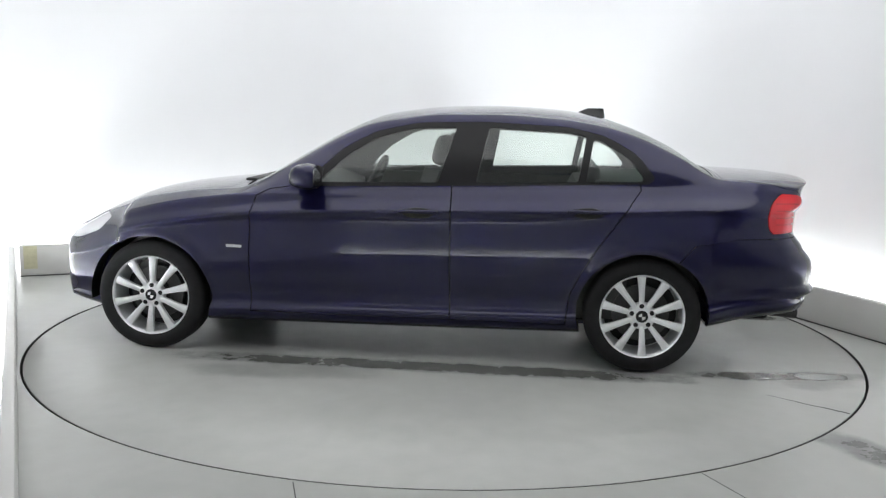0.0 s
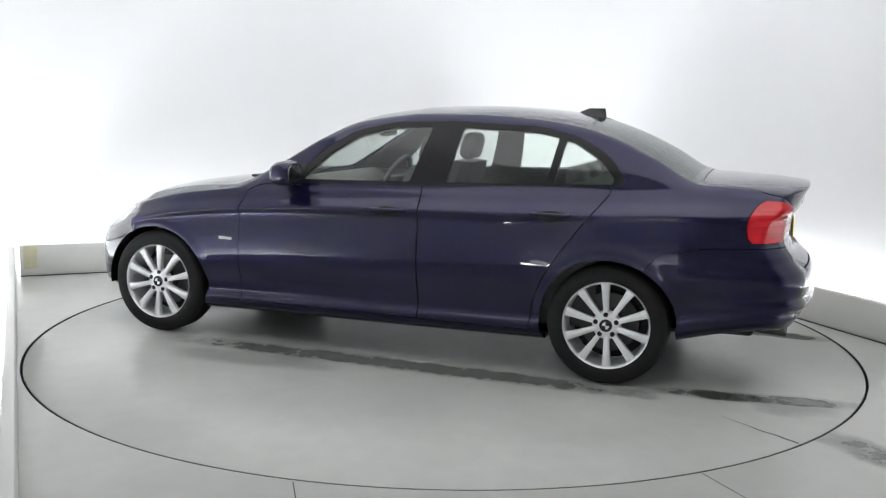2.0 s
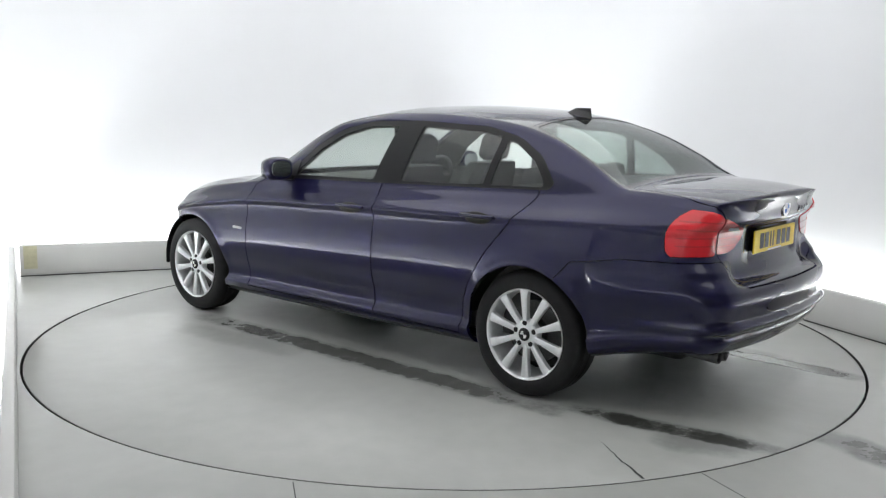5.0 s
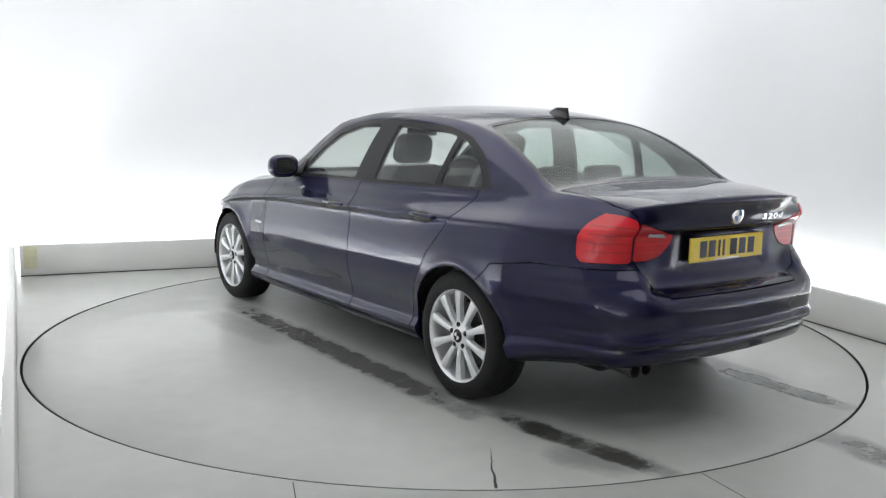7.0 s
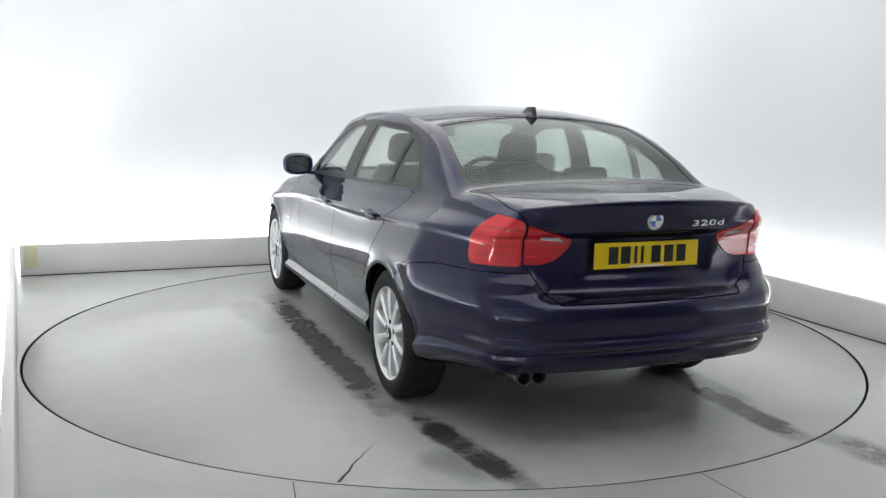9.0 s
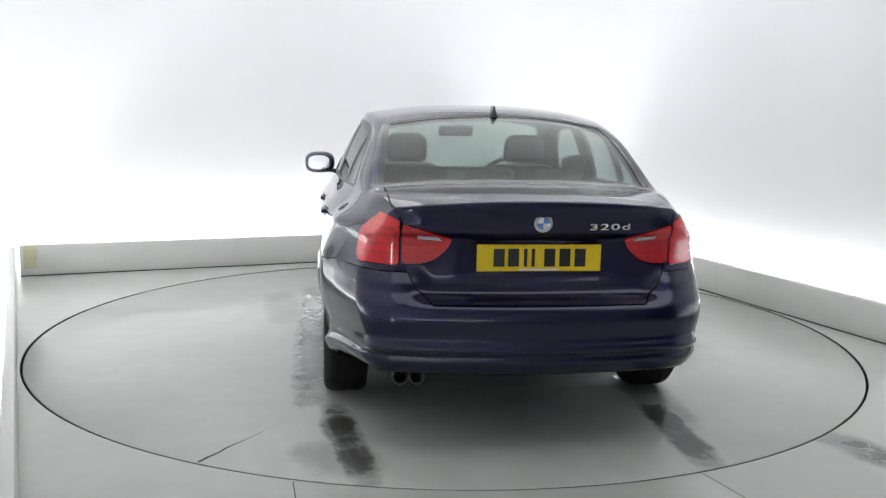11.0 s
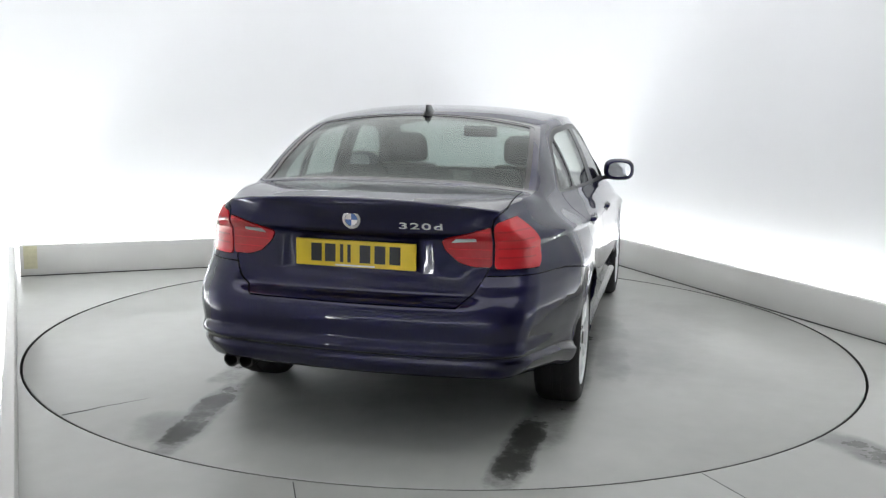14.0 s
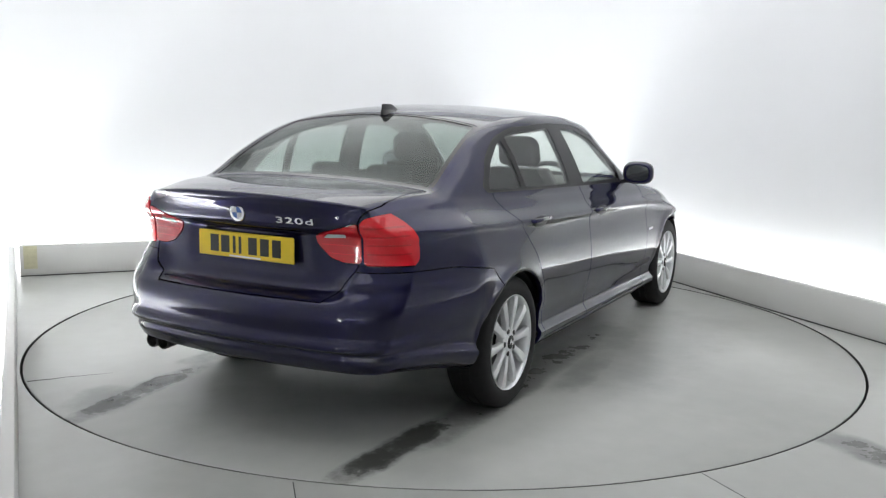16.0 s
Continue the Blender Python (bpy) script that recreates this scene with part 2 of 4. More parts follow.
_d = Vector((4.622, 1.987)).normalized()
# thin slab that stands in for a yellowish stain on the board
part("board_stain", box_bm(0.03, 0.13, -0.002, 0.001, 0.06, 0.245, 0.0008, 1), BOARD_STAIN, back_board, "yellowish stain at the end of the board", m=Matrix.Translation((-3.40, 1.487, 0)) @ Matrix.Rotation(math.atan2(_d.y, _d.x), 4, "Z"))


def led_strip(name, p, q, off, z=0.0, material=LED):
    p, q = Vector((*p, 0)), Vector((*q, 0))
    d = (q - p).normalized()
    nrm = Vector((-d.y, d.x, 0))
    if nrm.dot((p + q) / 2) < 0:
        nrm = -nrm
    c = (p + q) / 2 + nrm * off
    bm = box_bm(-(q - p).length / 2 + 0.1, (q - p).length / 2 - 0.1, -0.03, 0.03, 0.0, 0.05)
    bm.transform(Matrix.Translation((c.x, c.y, z)) @ Matrix.Rotation(math.atan2(d.y, d.x), 4, "Z"))
    tagged(part(name, bm, material, None), "bright white light strip, unseen behind the kerb board", "light strip", "light strips along the walls")


for (px, py), (qx, qy) in (((-3.40, 1.487), (1.222, 3.474)), ((1.222, 3.474), (4.02, -3.1))):
    d2 = Vector((qx - px, qy - py))
    part("board_joint", box_bm(0, d2.length, -0.006, 0.006, 0.0, 0.007, 0.002, 1), DARK, back_board, "dark joint along the foot of the board", m=Matrix.Translation((px, py, 0)) @ Matrix.Rotation(math.atan2(d2.y, d2.x), 4, "Z"))
led_strip("light_strip", (-3.4, 1.487), (1.51, 3.598), 0.22)
led_strip("light_strip", (1.07, 3.83), (4.02, -3.1), 0.22)
led_strip("light_strip", (-3.42, 1.46), (-1.9, -1.9), 0.22)


def curved_wall(name, path, radius, z1, thick, material, label):
    """A wall of constant thickness along a path whose inner corners are rounded."""
    pts = [Vector(p) for p in path]
    line = [pts[0]]
    for p, c, q in zip(pts, pts[1:], pts[2:]):
        a, b = (p - c).normalized(), (q - c).normalized()
        for k in range(21):
            t = k / 20
            line.append((c + a * radius) * (1 - t) ** 2 + c * 2 * t * (1 - t) + (c + b * radius) * t * t)
    line.append(pts[-1])
    bm = bmesh.new()
    rows = []
    for k, p in enumerate(line):
        d = (line[min(k + 1, len(line) - 1)] - line[max(k - 1, 0)]).normalized()
        n = Vector((-d.y, d.x))
        o = p + n * thick
        rows.append([bm.verts.new((p.x, p.y, 0)), bm.verts.new((p.x, p.y, z1)), bm.verts.new((o.x, o.y, z1)), bm.verts.new((o.x, o.y, 0))])
    for r, q in zip(rows, rows[1:]):
        for k in range(4):
            bm.faces.new((r[k], r[(k + 1) % 4], q[(k + 1) % 4], q[k]))
    bm.faces.new(rows[0])
    bm.faces.new(rows[-1][::-1])
    bmesh.ops.recalc_face_normals(bm, faces=bm.faces)
    tagged(part(name, bm, material, None), label, "wall", kind="structure")


curved_wall("wall_curved", [(-1.62, -3.5), (-4.05, 1.66), (1.38, 3.99), (4.55, -3.4)], 1.05, 3.4, -0.1, WALL, "smooth curved white studio wall, brightly lit from below")
# unseen board and strip behind the camera, assumed from reflections on the flank
slab("wall_board_front", (-4.4, -8.0), (6.6, -8.0), 0, 0.25, 0.05, BOARD, "low white kerb board added under the unseen far wall", "kerb board")
led_strip("light_strip", (-4.2, -8.0), (1.6, -8.0), 0.22, 0.0, LED_FILL)
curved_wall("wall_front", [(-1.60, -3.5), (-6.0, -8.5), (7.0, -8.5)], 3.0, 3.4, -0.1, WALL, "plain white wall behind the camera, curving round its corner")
# added, unseen: board and strip on the left that fill flank and floor
slab("wall_board_side", (-1.96, -4.51), (-4.60, -7.51), 0, 0.25, 0.05, BOARD, "low white kerb board added under the unseen left side wall", "kerb board")
led_strip("light_strip", (-2.11, -4.38), (-4.75, -7.38), 0.0, 0.0, LED_FILL)
slab("wall_side_right", (4.68, -3.4), (7.0, -8.5), 0, 3.4, 0.1, GREY_WALL, "plain dull grey wall", "wall")
tagged(part("ceiling", box_bm(-8, 9, -9, 6, 3.4, 3.5), CEILING, None, smooth=False), "plain pale grey studio ceiling", "ceiling", kind="structure")


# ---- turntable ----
# damp tyre tracks behind and between the wheels, plus a wide darker patch under the car, in the table's own space
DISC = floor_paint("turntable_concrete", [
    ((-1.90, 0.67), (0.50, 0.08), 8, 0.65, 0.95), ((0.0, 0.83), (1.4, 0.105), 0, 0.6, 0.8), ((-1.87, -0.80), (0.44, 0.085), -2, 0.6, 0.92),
    # the patch centred on (0, 0) is a wide, faint darkening under the car
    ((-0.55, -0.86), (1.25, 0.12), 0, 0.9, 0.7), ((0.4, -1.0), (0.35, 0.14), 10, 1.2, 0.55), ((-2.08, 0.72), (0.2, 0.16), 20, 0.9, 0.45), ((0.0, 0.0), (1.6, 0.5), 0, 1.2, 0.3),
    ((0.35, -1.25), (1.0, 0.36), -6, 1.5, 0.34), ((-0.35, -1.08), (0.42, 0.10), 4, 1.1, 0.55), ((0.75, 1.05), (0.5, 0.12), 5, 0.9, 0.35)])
turntable = tagged(new("turntable"), "round grey painted turntable with damp tyre tracks", "turntable")


def table_parts():
    bm = lathe_bm([(0.0001, 0.0), (1.2, 0.0), (R_TABLE - 0.012, 0.0), (R_TABLE - 0.006, -0.004), (R_TABLE - 0.006, -0.055)], 160)
    bm.transform(Matrix.Rotation(math.pi / 2, 4, "X"))
    bmesh.ops.recalc_face_normals(bm, faces=bm.faces)
    up = [f for f in bm.faces if abs(f.normal.z) > 0.9]
    if up and up[0].normal.z < 0:
        bmesh.ops.reverse_faces(bm, faces=bm.faces[:])
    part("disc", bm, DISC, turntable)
    # thin dark ring added in the gap between disc and floor
    ring = lathe_bm([(R_TABLE - 0.006, -0.05), (R_TABLE - 0.006, -0.003), (R_TABLE + 0.0, -0.003), (R_TABLE + 0.0, -0.05)], 160)
    ring.transform(Matrix.Rotation(-math.pi / 2, 4, "X"))
    ring.transform(Matrix.Translation((0, 0, -0.053)))
    part("rim", ring, DARK, turntable, "dark ring in the gap round the turntable")
    rng = random.Random(4)
    rows = []
    for k in range(15):
        x, hw, off = -0.25 + 0.41 * k / 14, 0.0065 * (1 - k / 15), rng.uniform(-0.005, 0.005)
        rows.append([(x, off - hw, -0.004), (x, off + hw, -0.004), (x, off + hw, 0.0006), (x, off - hw, 0.0006)])
    seam = hull_bm(rows)
    part("joint", seam, DARK, turntable, "dark joint running in from the edge", m=Matrix.Translation((-1.885, 1.12, 0)) @ Matrix.Rotation(radians(-35.5), 4, "Z"))


table_parts()


from mathutils import geometry
from mathutils.bvhtree import BVHTree


# ---- the car: x forward, y to its left, origin on the ground between the axles ----
car = tagged(new("car"), "dark navy blue four-door saloon car on the turntable", "car")


def smooth_curve(pts):
    """A monotone cubic through the points, as a function."""
    xs = np.array([p[0] for p in pts], float)
    ys = np.array([p[1] for p in pts], float)
    h, d = np.diff(xs), np.diff(ys) / np.diff(xs)
    m = np.zeros(len(xs))
    m[0], m[-1] = d[0], d[-1]
    for k in range(1, len(xs) - 1):
        if d[k - 1] * d[k] > 0:
            w1, w2 = 2 * h[k] + h[k - 1], h[k] + 2 * h[k - 1]
            m[k] = (w1 + w2) / (w1 / d[k - 1] + w2 / d[k])

    def f(x):
        x = min(max(x, xs[0]), xs[-1])
        k = min(int(np.searchsorted(xs, x, "right")) - 1, len(xs) - 2)
        t = (x - xs[k]) / h[k]
        return float(ys[k] * (1 + 2 * t) * (1 - t) ** 2 + m[k] * h[k] * t * (1 - t) ** 2 + ys[k + 1] * t * t * (3 - 2 * t) + m[k + 1] * h[k] * t * t * (t - 1))
    return f


z_top = smooth_curve([(-2.38, 1.045), (-2.2, 1.062), (-2.0, 1.068), (-1.84, 1.072), (-1.76, 1.092), (-1.57, 1.205), (-1.3, 1.325), (-1.12, 1.378), (-0.9, 1.408), (-0.55, 1.424),
                      (-0.25, 1.416), (0.0, 1.388), (0.14, 1.362), (0.34, 1.282), (0.6, 1.135), (0.82, 1.0), (0.9, 0.965), (1.0, 0.95), (1.42, 0.905), (1.73, 0.84), (2.0, 0.742), (2.15, 0.65)])
z_rail = smooth_curve([(-2.38, 1.005), (-2.0, 1.04), (-1.84, 1.045), (-1.74, 1.062), (-1.57, 1.155), (-1.3, 1.275), (-1.12, 1.322), (-0.9, 1.352), (-0.55, 1.37),
                       (-0.25, 1.365), (0.0, 1.335), (0.14, 1.308), (0.34, 1.222), (0.6, 1.07), (0.82, 0.955), (0.92, 0.925), (1.2, 0.902), (1.6, 0.825), (1.9, 0.735), (2.15, 0.60)])
y_rail = smooth_curve([(-2.38, 0.575), (-2.0, 0.645), (-1.76, 0.655), (-1.57, 0.636), (-1.12, 0.602), (-0.55, 0.625), (-0.1, 0.62), (0.34, 0.645), (0.6, 0.68), (0.85, 0.715), (1.2, 0.69), (1.6, 0.64), (1.9, 0.56), (2.15, 0.45)])
z_belt = smooth_curve([(-2.38, 0.975), (-2.0, 1.005), (-1.7, 1.015), (-1.33, 1.0), (-0.3, 0.966), (0.33, 0.945), (0.8, 0.915), (1.2, 0.865), (1.6, 0.775), (1.9, 0.68), (2.15, 0.54)])
y_belt = smooth_curve([(-2.38, 0.615), (-2.1, 0.675), (-1.8, 0.70), (-1.5, 0.722), (-1.3, 0.742), (-0.9, 0.776), (-0.3, 0.795), (0.5, 0.80), (1.2, 0.80), (1.6, 0.765), (1.9, 0.68), (2.15, 0.53)])
y_max = smooth_curve([(-2.38, 0.735), (-2.25, 0.79), (-2.1, 0.835), (-1.8, 0.882), (-1.38, 0.90), (-0.8, 0.885), (0.3, 0.88), (1.0, 0.88), (1.38, 0.892), (1.7, 0.86), (1.9, 0.80), (2.05, 0.71), (2.15, 0.60)])
z_sill = smooth_curve([(-2.38, 0.332), (-2.17, 0.312), (-1.74, 0.262), (-1.0, 0.20), (1.0, 0.18), (1.7, 0.175), (1.9, 0.2), (2.15, 0.23)])
tuck = smooth_curve([(0, 0.085), (0.03, 0.045), (0.08, 0.02), (0.115, 0.014), (0.14, 0.030), (0.17, 0.037), (0.22, 0.036), (0.34, 0.014), (0.43, 0.002), (0.5, 0.0), (0.58, 0.003), (0.66, 0.010), (0.73, 0.018),
                     (0.785, 0.0215), (0.815, 0.019), (0.838, 0.007), (0.85, 0.0075), (0.87, 0.012), (0.92, 0.022), (1.0, 0.0)])
lean = smooth_curve([(0.0, 0.0), (0.845, 0.0), (0.87, 0.08), (0.92, 0.34), (0.96, 0.62), (1.0, 1.0)])
haunch = smooth_curve([(0.0, 0.0), (0.62, 0.0), (0.72, 0.08), (0.80, 0.20), (0.845, 0.30), (0.87, 0.40), (0.93, 0.67), (1.0, 1.0)])
tail = smooth_curve([(0.30, -2.29), (0.355, -2.335), (0.39, -2.352), (0.415, -2.346), (0.435, -2.386), (0.455, -2.392), (0.485, -2.374), (0.56, -2.38), (0.605, -2.372), (0.635, -2.34), (0.655, -2.285),
                     (0.69, -2.262), (0.74, -2.256), (0.88, -2.262), (0.915, -2.288), (0.96, -2.30), (1.0, -2.318), (1.03, -2.332), (1.06, -2.318)])
nose = smooth_curve([(0.17, 2.06), (0.25, 2.115), (0.4, 2.13), (0.5, 2.128), (0.56, 2.115), (0.66, 2.085), (0.8, 2.01)])


def soft_step(a, b, v):
    t = min(max((v - a) / (b - a), 0), 1)
    return t * t * (3 - 2 * t)


# beside the boot lid the bumper slopes out from under the lamps
corner = smooth_curve([(0.30, 0.0), (0.60, 0.0), (0.635, -0.014), (0.655, -0.052), (0.69, -0.052), (0.72, -0.034), (0.755, -0.008), (0.775, 0.0), (1.06, 0.0)])


def rear_x(y, z):
    a = abs(y)
    x = tail(z) + corner(z) * soft_step(0.45, 0.545, a) + 0.06 * (a / 0.6) ** 2 + 2.8 * max(0, a - 0.55) ** 2
    # the lip of the boot lid sweeps forward at its ends
    x += 0.9 * max(0, a - 0.33) ** 2 * soft_step(0.93, 1.02, z)
    # the recess of the number plate
    x += 0.017 * soft_step(0.335, 0.285, a) * soft_step(0.70, 0.735, z) * soft_step(0.905, 0.88, z)
    return x


def front_x(y, z):
    a = abs(y)
    return nose(z) - 0.09 * (a / 0.6) ** 2 - 2.4 * max(0, a - 0.45) ** 2


NB, NS, NG, NC = 20, 60, 12, 20
X_FRONT, X_REAR = 1.55, -1.72


def section(x):
    """Half a section from the bottom's middle over the flank to the top's middle, as (y, z)."""
    zb, zs, ys, w = z_sill(x), z_belt(x), y_belt(x), y_max(x)
    zr, yr, zt = z_rail(x), y_rail(x), z_top(x)
    back = soft_step(-0.75, -1.5, x)
    side = []
    for k in range(NS + 1):
        u = k / NS
        z = zb + (zs - zb) * u
        # rolled lips round the wheel openings
        lip = sum(math.exp(-(((math.hypot(x - a, z - 0.325) - 0.352) / 0.024) ** 2)) for a in (1.38, -1.38))
        y = w - tuck(u) - (w - ys) * (lean(u) * (1 - back) + haunch(u) * back)
        side.append((y + 0.009 * lip * soft_step(0.30, 0.45, z) * soft_step(1.62, 1.5, x), z))
    bottom = [(side[0][0] * k / NB, zb) for k in range(NB)]
    house = []
    for k in range(1, NG + 1):
        v = k / NG
        house.append((ys + (yr - ys) * v + 0.018 * math.sin(math.pi * v) * min(1, (zr - zs) / 0.2), zs + (zr - zs) * v))
    crown = []
    for k in range(1, NC + 1):
        y = yr * (1 - k / NC)
        crown.append((y, zt - (zt - zr) * (y / yr) ** 2.4))
    return bottom + side + house + crown


def outer_skin():
    stations = []
    for t in np.linspace(1, 0, 16)[:-1]:
        xn = X_FRONT + (2.15 - X_FRONT) * t
        stations.append([(X_FRONT + (max(front_x(y, z), X_FRONT + 0.08) - X_FRONT) * t, y, z) for y, z in section(xn)])
    for x in np.linspace(X_FRONT, X_REAR, 90):
        stations.append([(x, y, z) for y, z in section(x)])
    for t in np.linspace(0, 1, 24)[1:]:
        xn = X_REAR + (-2.38 - X_REAR) * t
        stations.append([(X_REAR + (rear_x(y, z) - X_REAR) * t, y, z) for y, z in section(xn)])
    half = len(stations[0])
    loop = 2 * half - 2
    verts, faces = [], []
    for st in stations:
        verts += st + [(x, -y, z) for x, y, z in st[-2:0:-1]]
    for s in range(len(stations) - 1):
        for k in range(loop):
            j = (k + 1) % loop
            faces.append((s * loop + k, s * loop + j, (s + 1) * loop + j, (s + 1) * loop + k))
    # end faces: rows across, from the bottom edge to the crown
    for s, fx, flip in ((0, front_x, False), (len(stations) - 1, rear_x, True)):
        rows = []
        base = s * loop
        rows.append([base + k for k in range(NB, 0, -1)] + [base] + [base + loop - k for k in range(1, NB + 1)])
        top = NB + NS + NG
        for k in range(NB + 1, top):
            y0, z0 = stations[s][k][1], stations[s][k][2]
            row = [base + k]
            for c in range(1, 2 * NB):
                y = y0 * (1 - c / NB)
                # the top edge's crown fades in towards the top
                f = ((k - NB) / (top - NB)) ** 3
                yr = stations[s][top][1]
                crown_z = (stations[s][-1][2] - stations[s][top][2]) * (1 - min(1, abs(y) / yr) ** 2.4) * f
                row.append(len(verts))
                verts.append((fx(y, z0 + crown_z), y, z0 + crown_z))
            row.append(base + loop - k)
            rows.append(row)
        rows.append([base + top + k for k in range(NC + 1)] + [base + loop - (top + NC - k) for k in range(1, NC + 1)])
        for r0, r1 in zip(rows, rows[1:]):
            for c in range(len(r0) - 1):
                f = (r0[c], r0[c + 1], r1[c + 1], r1[c])
                faces.append(f[::-1] if flip else f)
    bm = bmesh.new()
    bv = [bm.verts.new(v) for v in verts]
    for f in faces:
        bm.faces.new([bv[k] for k in f])
    bmesh.ops.recalc_face_normals(bm, faces=bm.faces)
    if bm.calc_volume(signed=True) < 0:
        bmesh.ops.reverse_faces(bm, faces=bm.faces[:])
    return bm


SKIN = outer_skin()
bmesh.ops.triangulate(SKIN, faces=SKIN.faces[:])
SKIN.normal_update()
SKIN.verts.index_update()
SKIN.faces.ensure_lookup_table()
SKIN_NORMALS = [v.normal.copy() for v in SKIN.verts]
SKIN_TREE = BVHTree.FromBMesh(SKIN)
SOLID = bpy.data.meshes.new("solid")
SKIN.to_mesh(SOLID)


def skin_normal(p):
    """The skin's smooth normal nearest to p."""
    loc, _, k, _ = SKIN_TREE.find_nearest(p)
    vs = SKIN.faces[k].verts
    t = geometry.barycentric_transform(loc, vs[0].co, vs[1].co, vs[2].co, *[SKIN_NORMALS[v.index] for v in vs])
    return t.normalized() if t.length > 1e-6 else SKIN.faces[k].normal.copy()


def panel(outer, inner, cuts, material):
    """A pressed panel: what the cuts leave of the skin, between two offsets from it (positive: outwards)."""
    me = cut(SOLID, cuts)
    bm = bmesh.new()
    bm.from_mesh(me)
    bm.normal_update()
    gone = []
    for f in bm.faces:
        loc, n, k, dist = SKIN_TREE.find_nearest(f.calc_center_median())
        if dist is None or dist > 0.0008 or n.dot(f.normal) < 0.9:
            gone.append(f)
    bmesh.ops.delete(bm, geom=gone, context="FACES")
    bm.verts.index_update()
    vs = list(bm.verts)
    nor = [skin_normal(v.co) for v in vs]
    n0 = len(vs)
    verts = [tuple(v.co + n * outer) for v, n in zip(vs, nor)] + [tuple(v.co + n * inner) for v, n in zip(vs, nor)]
    faces = [[v.index for v in f.verts] for f in bm.faces]
    skin_faces = len(faces)
    faces += [[k + n0 for k in reversed(f)] for f in faces]
    for e in bm.edges:
        if len(e.link_loops) == 1:
            l = e.link_loops[0]
            i, j = l.vert.index, l.link_loop_next.vert.index
            faces.append([j, i, i + n0, j + n0])
    bm.free()
    out = bpy.data.meshes.new("panel")
    out.from_pydata(verts, [], faces)
    out.materials.append(material)
    loops = []
    for p in out.polygons:
        p.use_smooth = True
        for li in p.loop_indices:
            v = out.loops[li].vertex_index
            if p.index < skin_faces:
                loops.append(tuple(nor[v]))
            elif p.index < 2 * skin_faces:
                loops.append(tuple(-nor[v - n0]))
            else:
                loops.append(tuple(p.normal))
    out.normals_split_custom_set(loops)
    return out


def mirrored(poly, side):
    return [(p[0] * side, p[1]) for p in poly]


DLO = rounded([(0.52, 0.958), (-1.40, 1.018), (-1.43, 1.05), (-1.33, 1.175), (-1.16, 1.268), (-0.95, 1.315), (-0.5, 1.333), (-0.12, 1.322), (0.12, 1.268), (0.3, 1.17)], 0.05)
FRONT_GLASS = rounded([(0.43, 0.985), (-0.25, 1.0), (-0.34, 1.302), (-0.1, 1.293), (0.1, 1.24), (0.26, 1.145)], 0.02)
REAR_GLASS = rounded([(-0.46, 1.005), (-1.015, 1.022), (-1.055, 1.267), (-0.95, 1.288), (-0.52, 1.306)], 0.02)
QUARTER_GLASS = rounded([(-1.055, 1.022), (-1.36, 1.03), (-1.365, 1.06), (-1.29, 1.15), (-1.15, 1.238), (-1.095, 1.256)], 0.025)
FRONT_DOOR = [(0.79, 0.255), (0.79, 0.80), (0.765, 0.90), (0.70, 0.935), (0.50, 0.968), (0.3, 1.12), (-0.30, 1.12), (-0.325, 0.985), (-0.333, 0.255)]
REAR_DOOR = [(-0.340, 0.255), (-0.332, 0.985), (-0.31, 1.12), (-1.2, 1.12), (-1.345, 1.035), (-1.35, 0.985), (-1.13, 0.69), (-1.045, 0.55), (-0.985, 0.42), (-0.965, 0.255)]
BACKLIGHT = rounded([(-1.775, 0.632), (-1.785, 0.0), (-1.775, -0.632), (-1.55, -0.612), (-1.17, -0.563), (-1.14, 0.0), (-1.17, 0.563), (-1.55, 0.612)], 0.04)
WINDSCREEN = rounded([(0.80, 0.66), (0.87, 0.4), (0.89, 0.0), (0.87, -0.4), (0.80, -0.66), (0.18, -0.55), (0.12, 0.0), (0.18, 0.55)], 0.05)
LID = [(-0.44, 0.628), (0.44, 0.628), (0.50, 0.68), (0.545, 0.76), (0.565, 0.97), (0.60, 1.01), (0.622, 1.2), (-0.622, 1.2), (-0.60, 1.01), (-0.565, 0.97), (-0.545, 0.76), (-0.50, 0.68)]
LAMP_OUT = rounded([(0.572, 0.77), (0.572, 0.955), (0.63, 0.978), (0.72, 0.975), (0.95, 0.95), (0.95, 0.77)], 0.02)
LAMP_SIDE = rounded([(-2.7, 0.6), (-2.7, 1.1), (-2.12, 0.985), (-2.055, 0.935), (-2.03, 0.86), (-2.04, 0.79), (-2.07, 0.765), (-2.2, 0.6)], 0.05)
LAMP_IN = rounded([(0.562, 0.778), (0.562, 0.945), (0.47, 0.915), (0.36, 0.885), (0.375, 0.845), (0.43, 0.795), (0.49, 0.778)], 0.015)
BUMPER = [(-1.45, 0.1), (-2.7, 0.1), (-2.7, 0.742), (-1.86, 0.742), (-1.64, 0.71), (-1.54, 0.60), (-1.45, 0.48)]
BONNET = rounded([(0.97, 0.60), (1.0, 0.0), (0.97, -0.60), (1.5, -0.60), (1.98, -0.44), (2.03, 0.0), (1.98, 0.44), (1.5, 0.60)], 0.03)
HEADLAMP = rounded([(1.70, 0.735), (1.78, 0.755), (2.2, 0.67), (2.2, 0.56), (1.95, 0.59), (1.78, 0.65)], 0.03)
AXLE = 1.38
ARCH_R = 0.335
GAP = 0.0055


def round_cut(x, side, r=ARCH_R):
    poly = [(x + (r + 0.02) * math.cos(2 * math.pi * k / 64), 0.325 + r * math.sin(2 * math.pi * k / 64)) for k in range(64)]
    return prism(poly, 0.60 * side, 1.3 * side, "y")


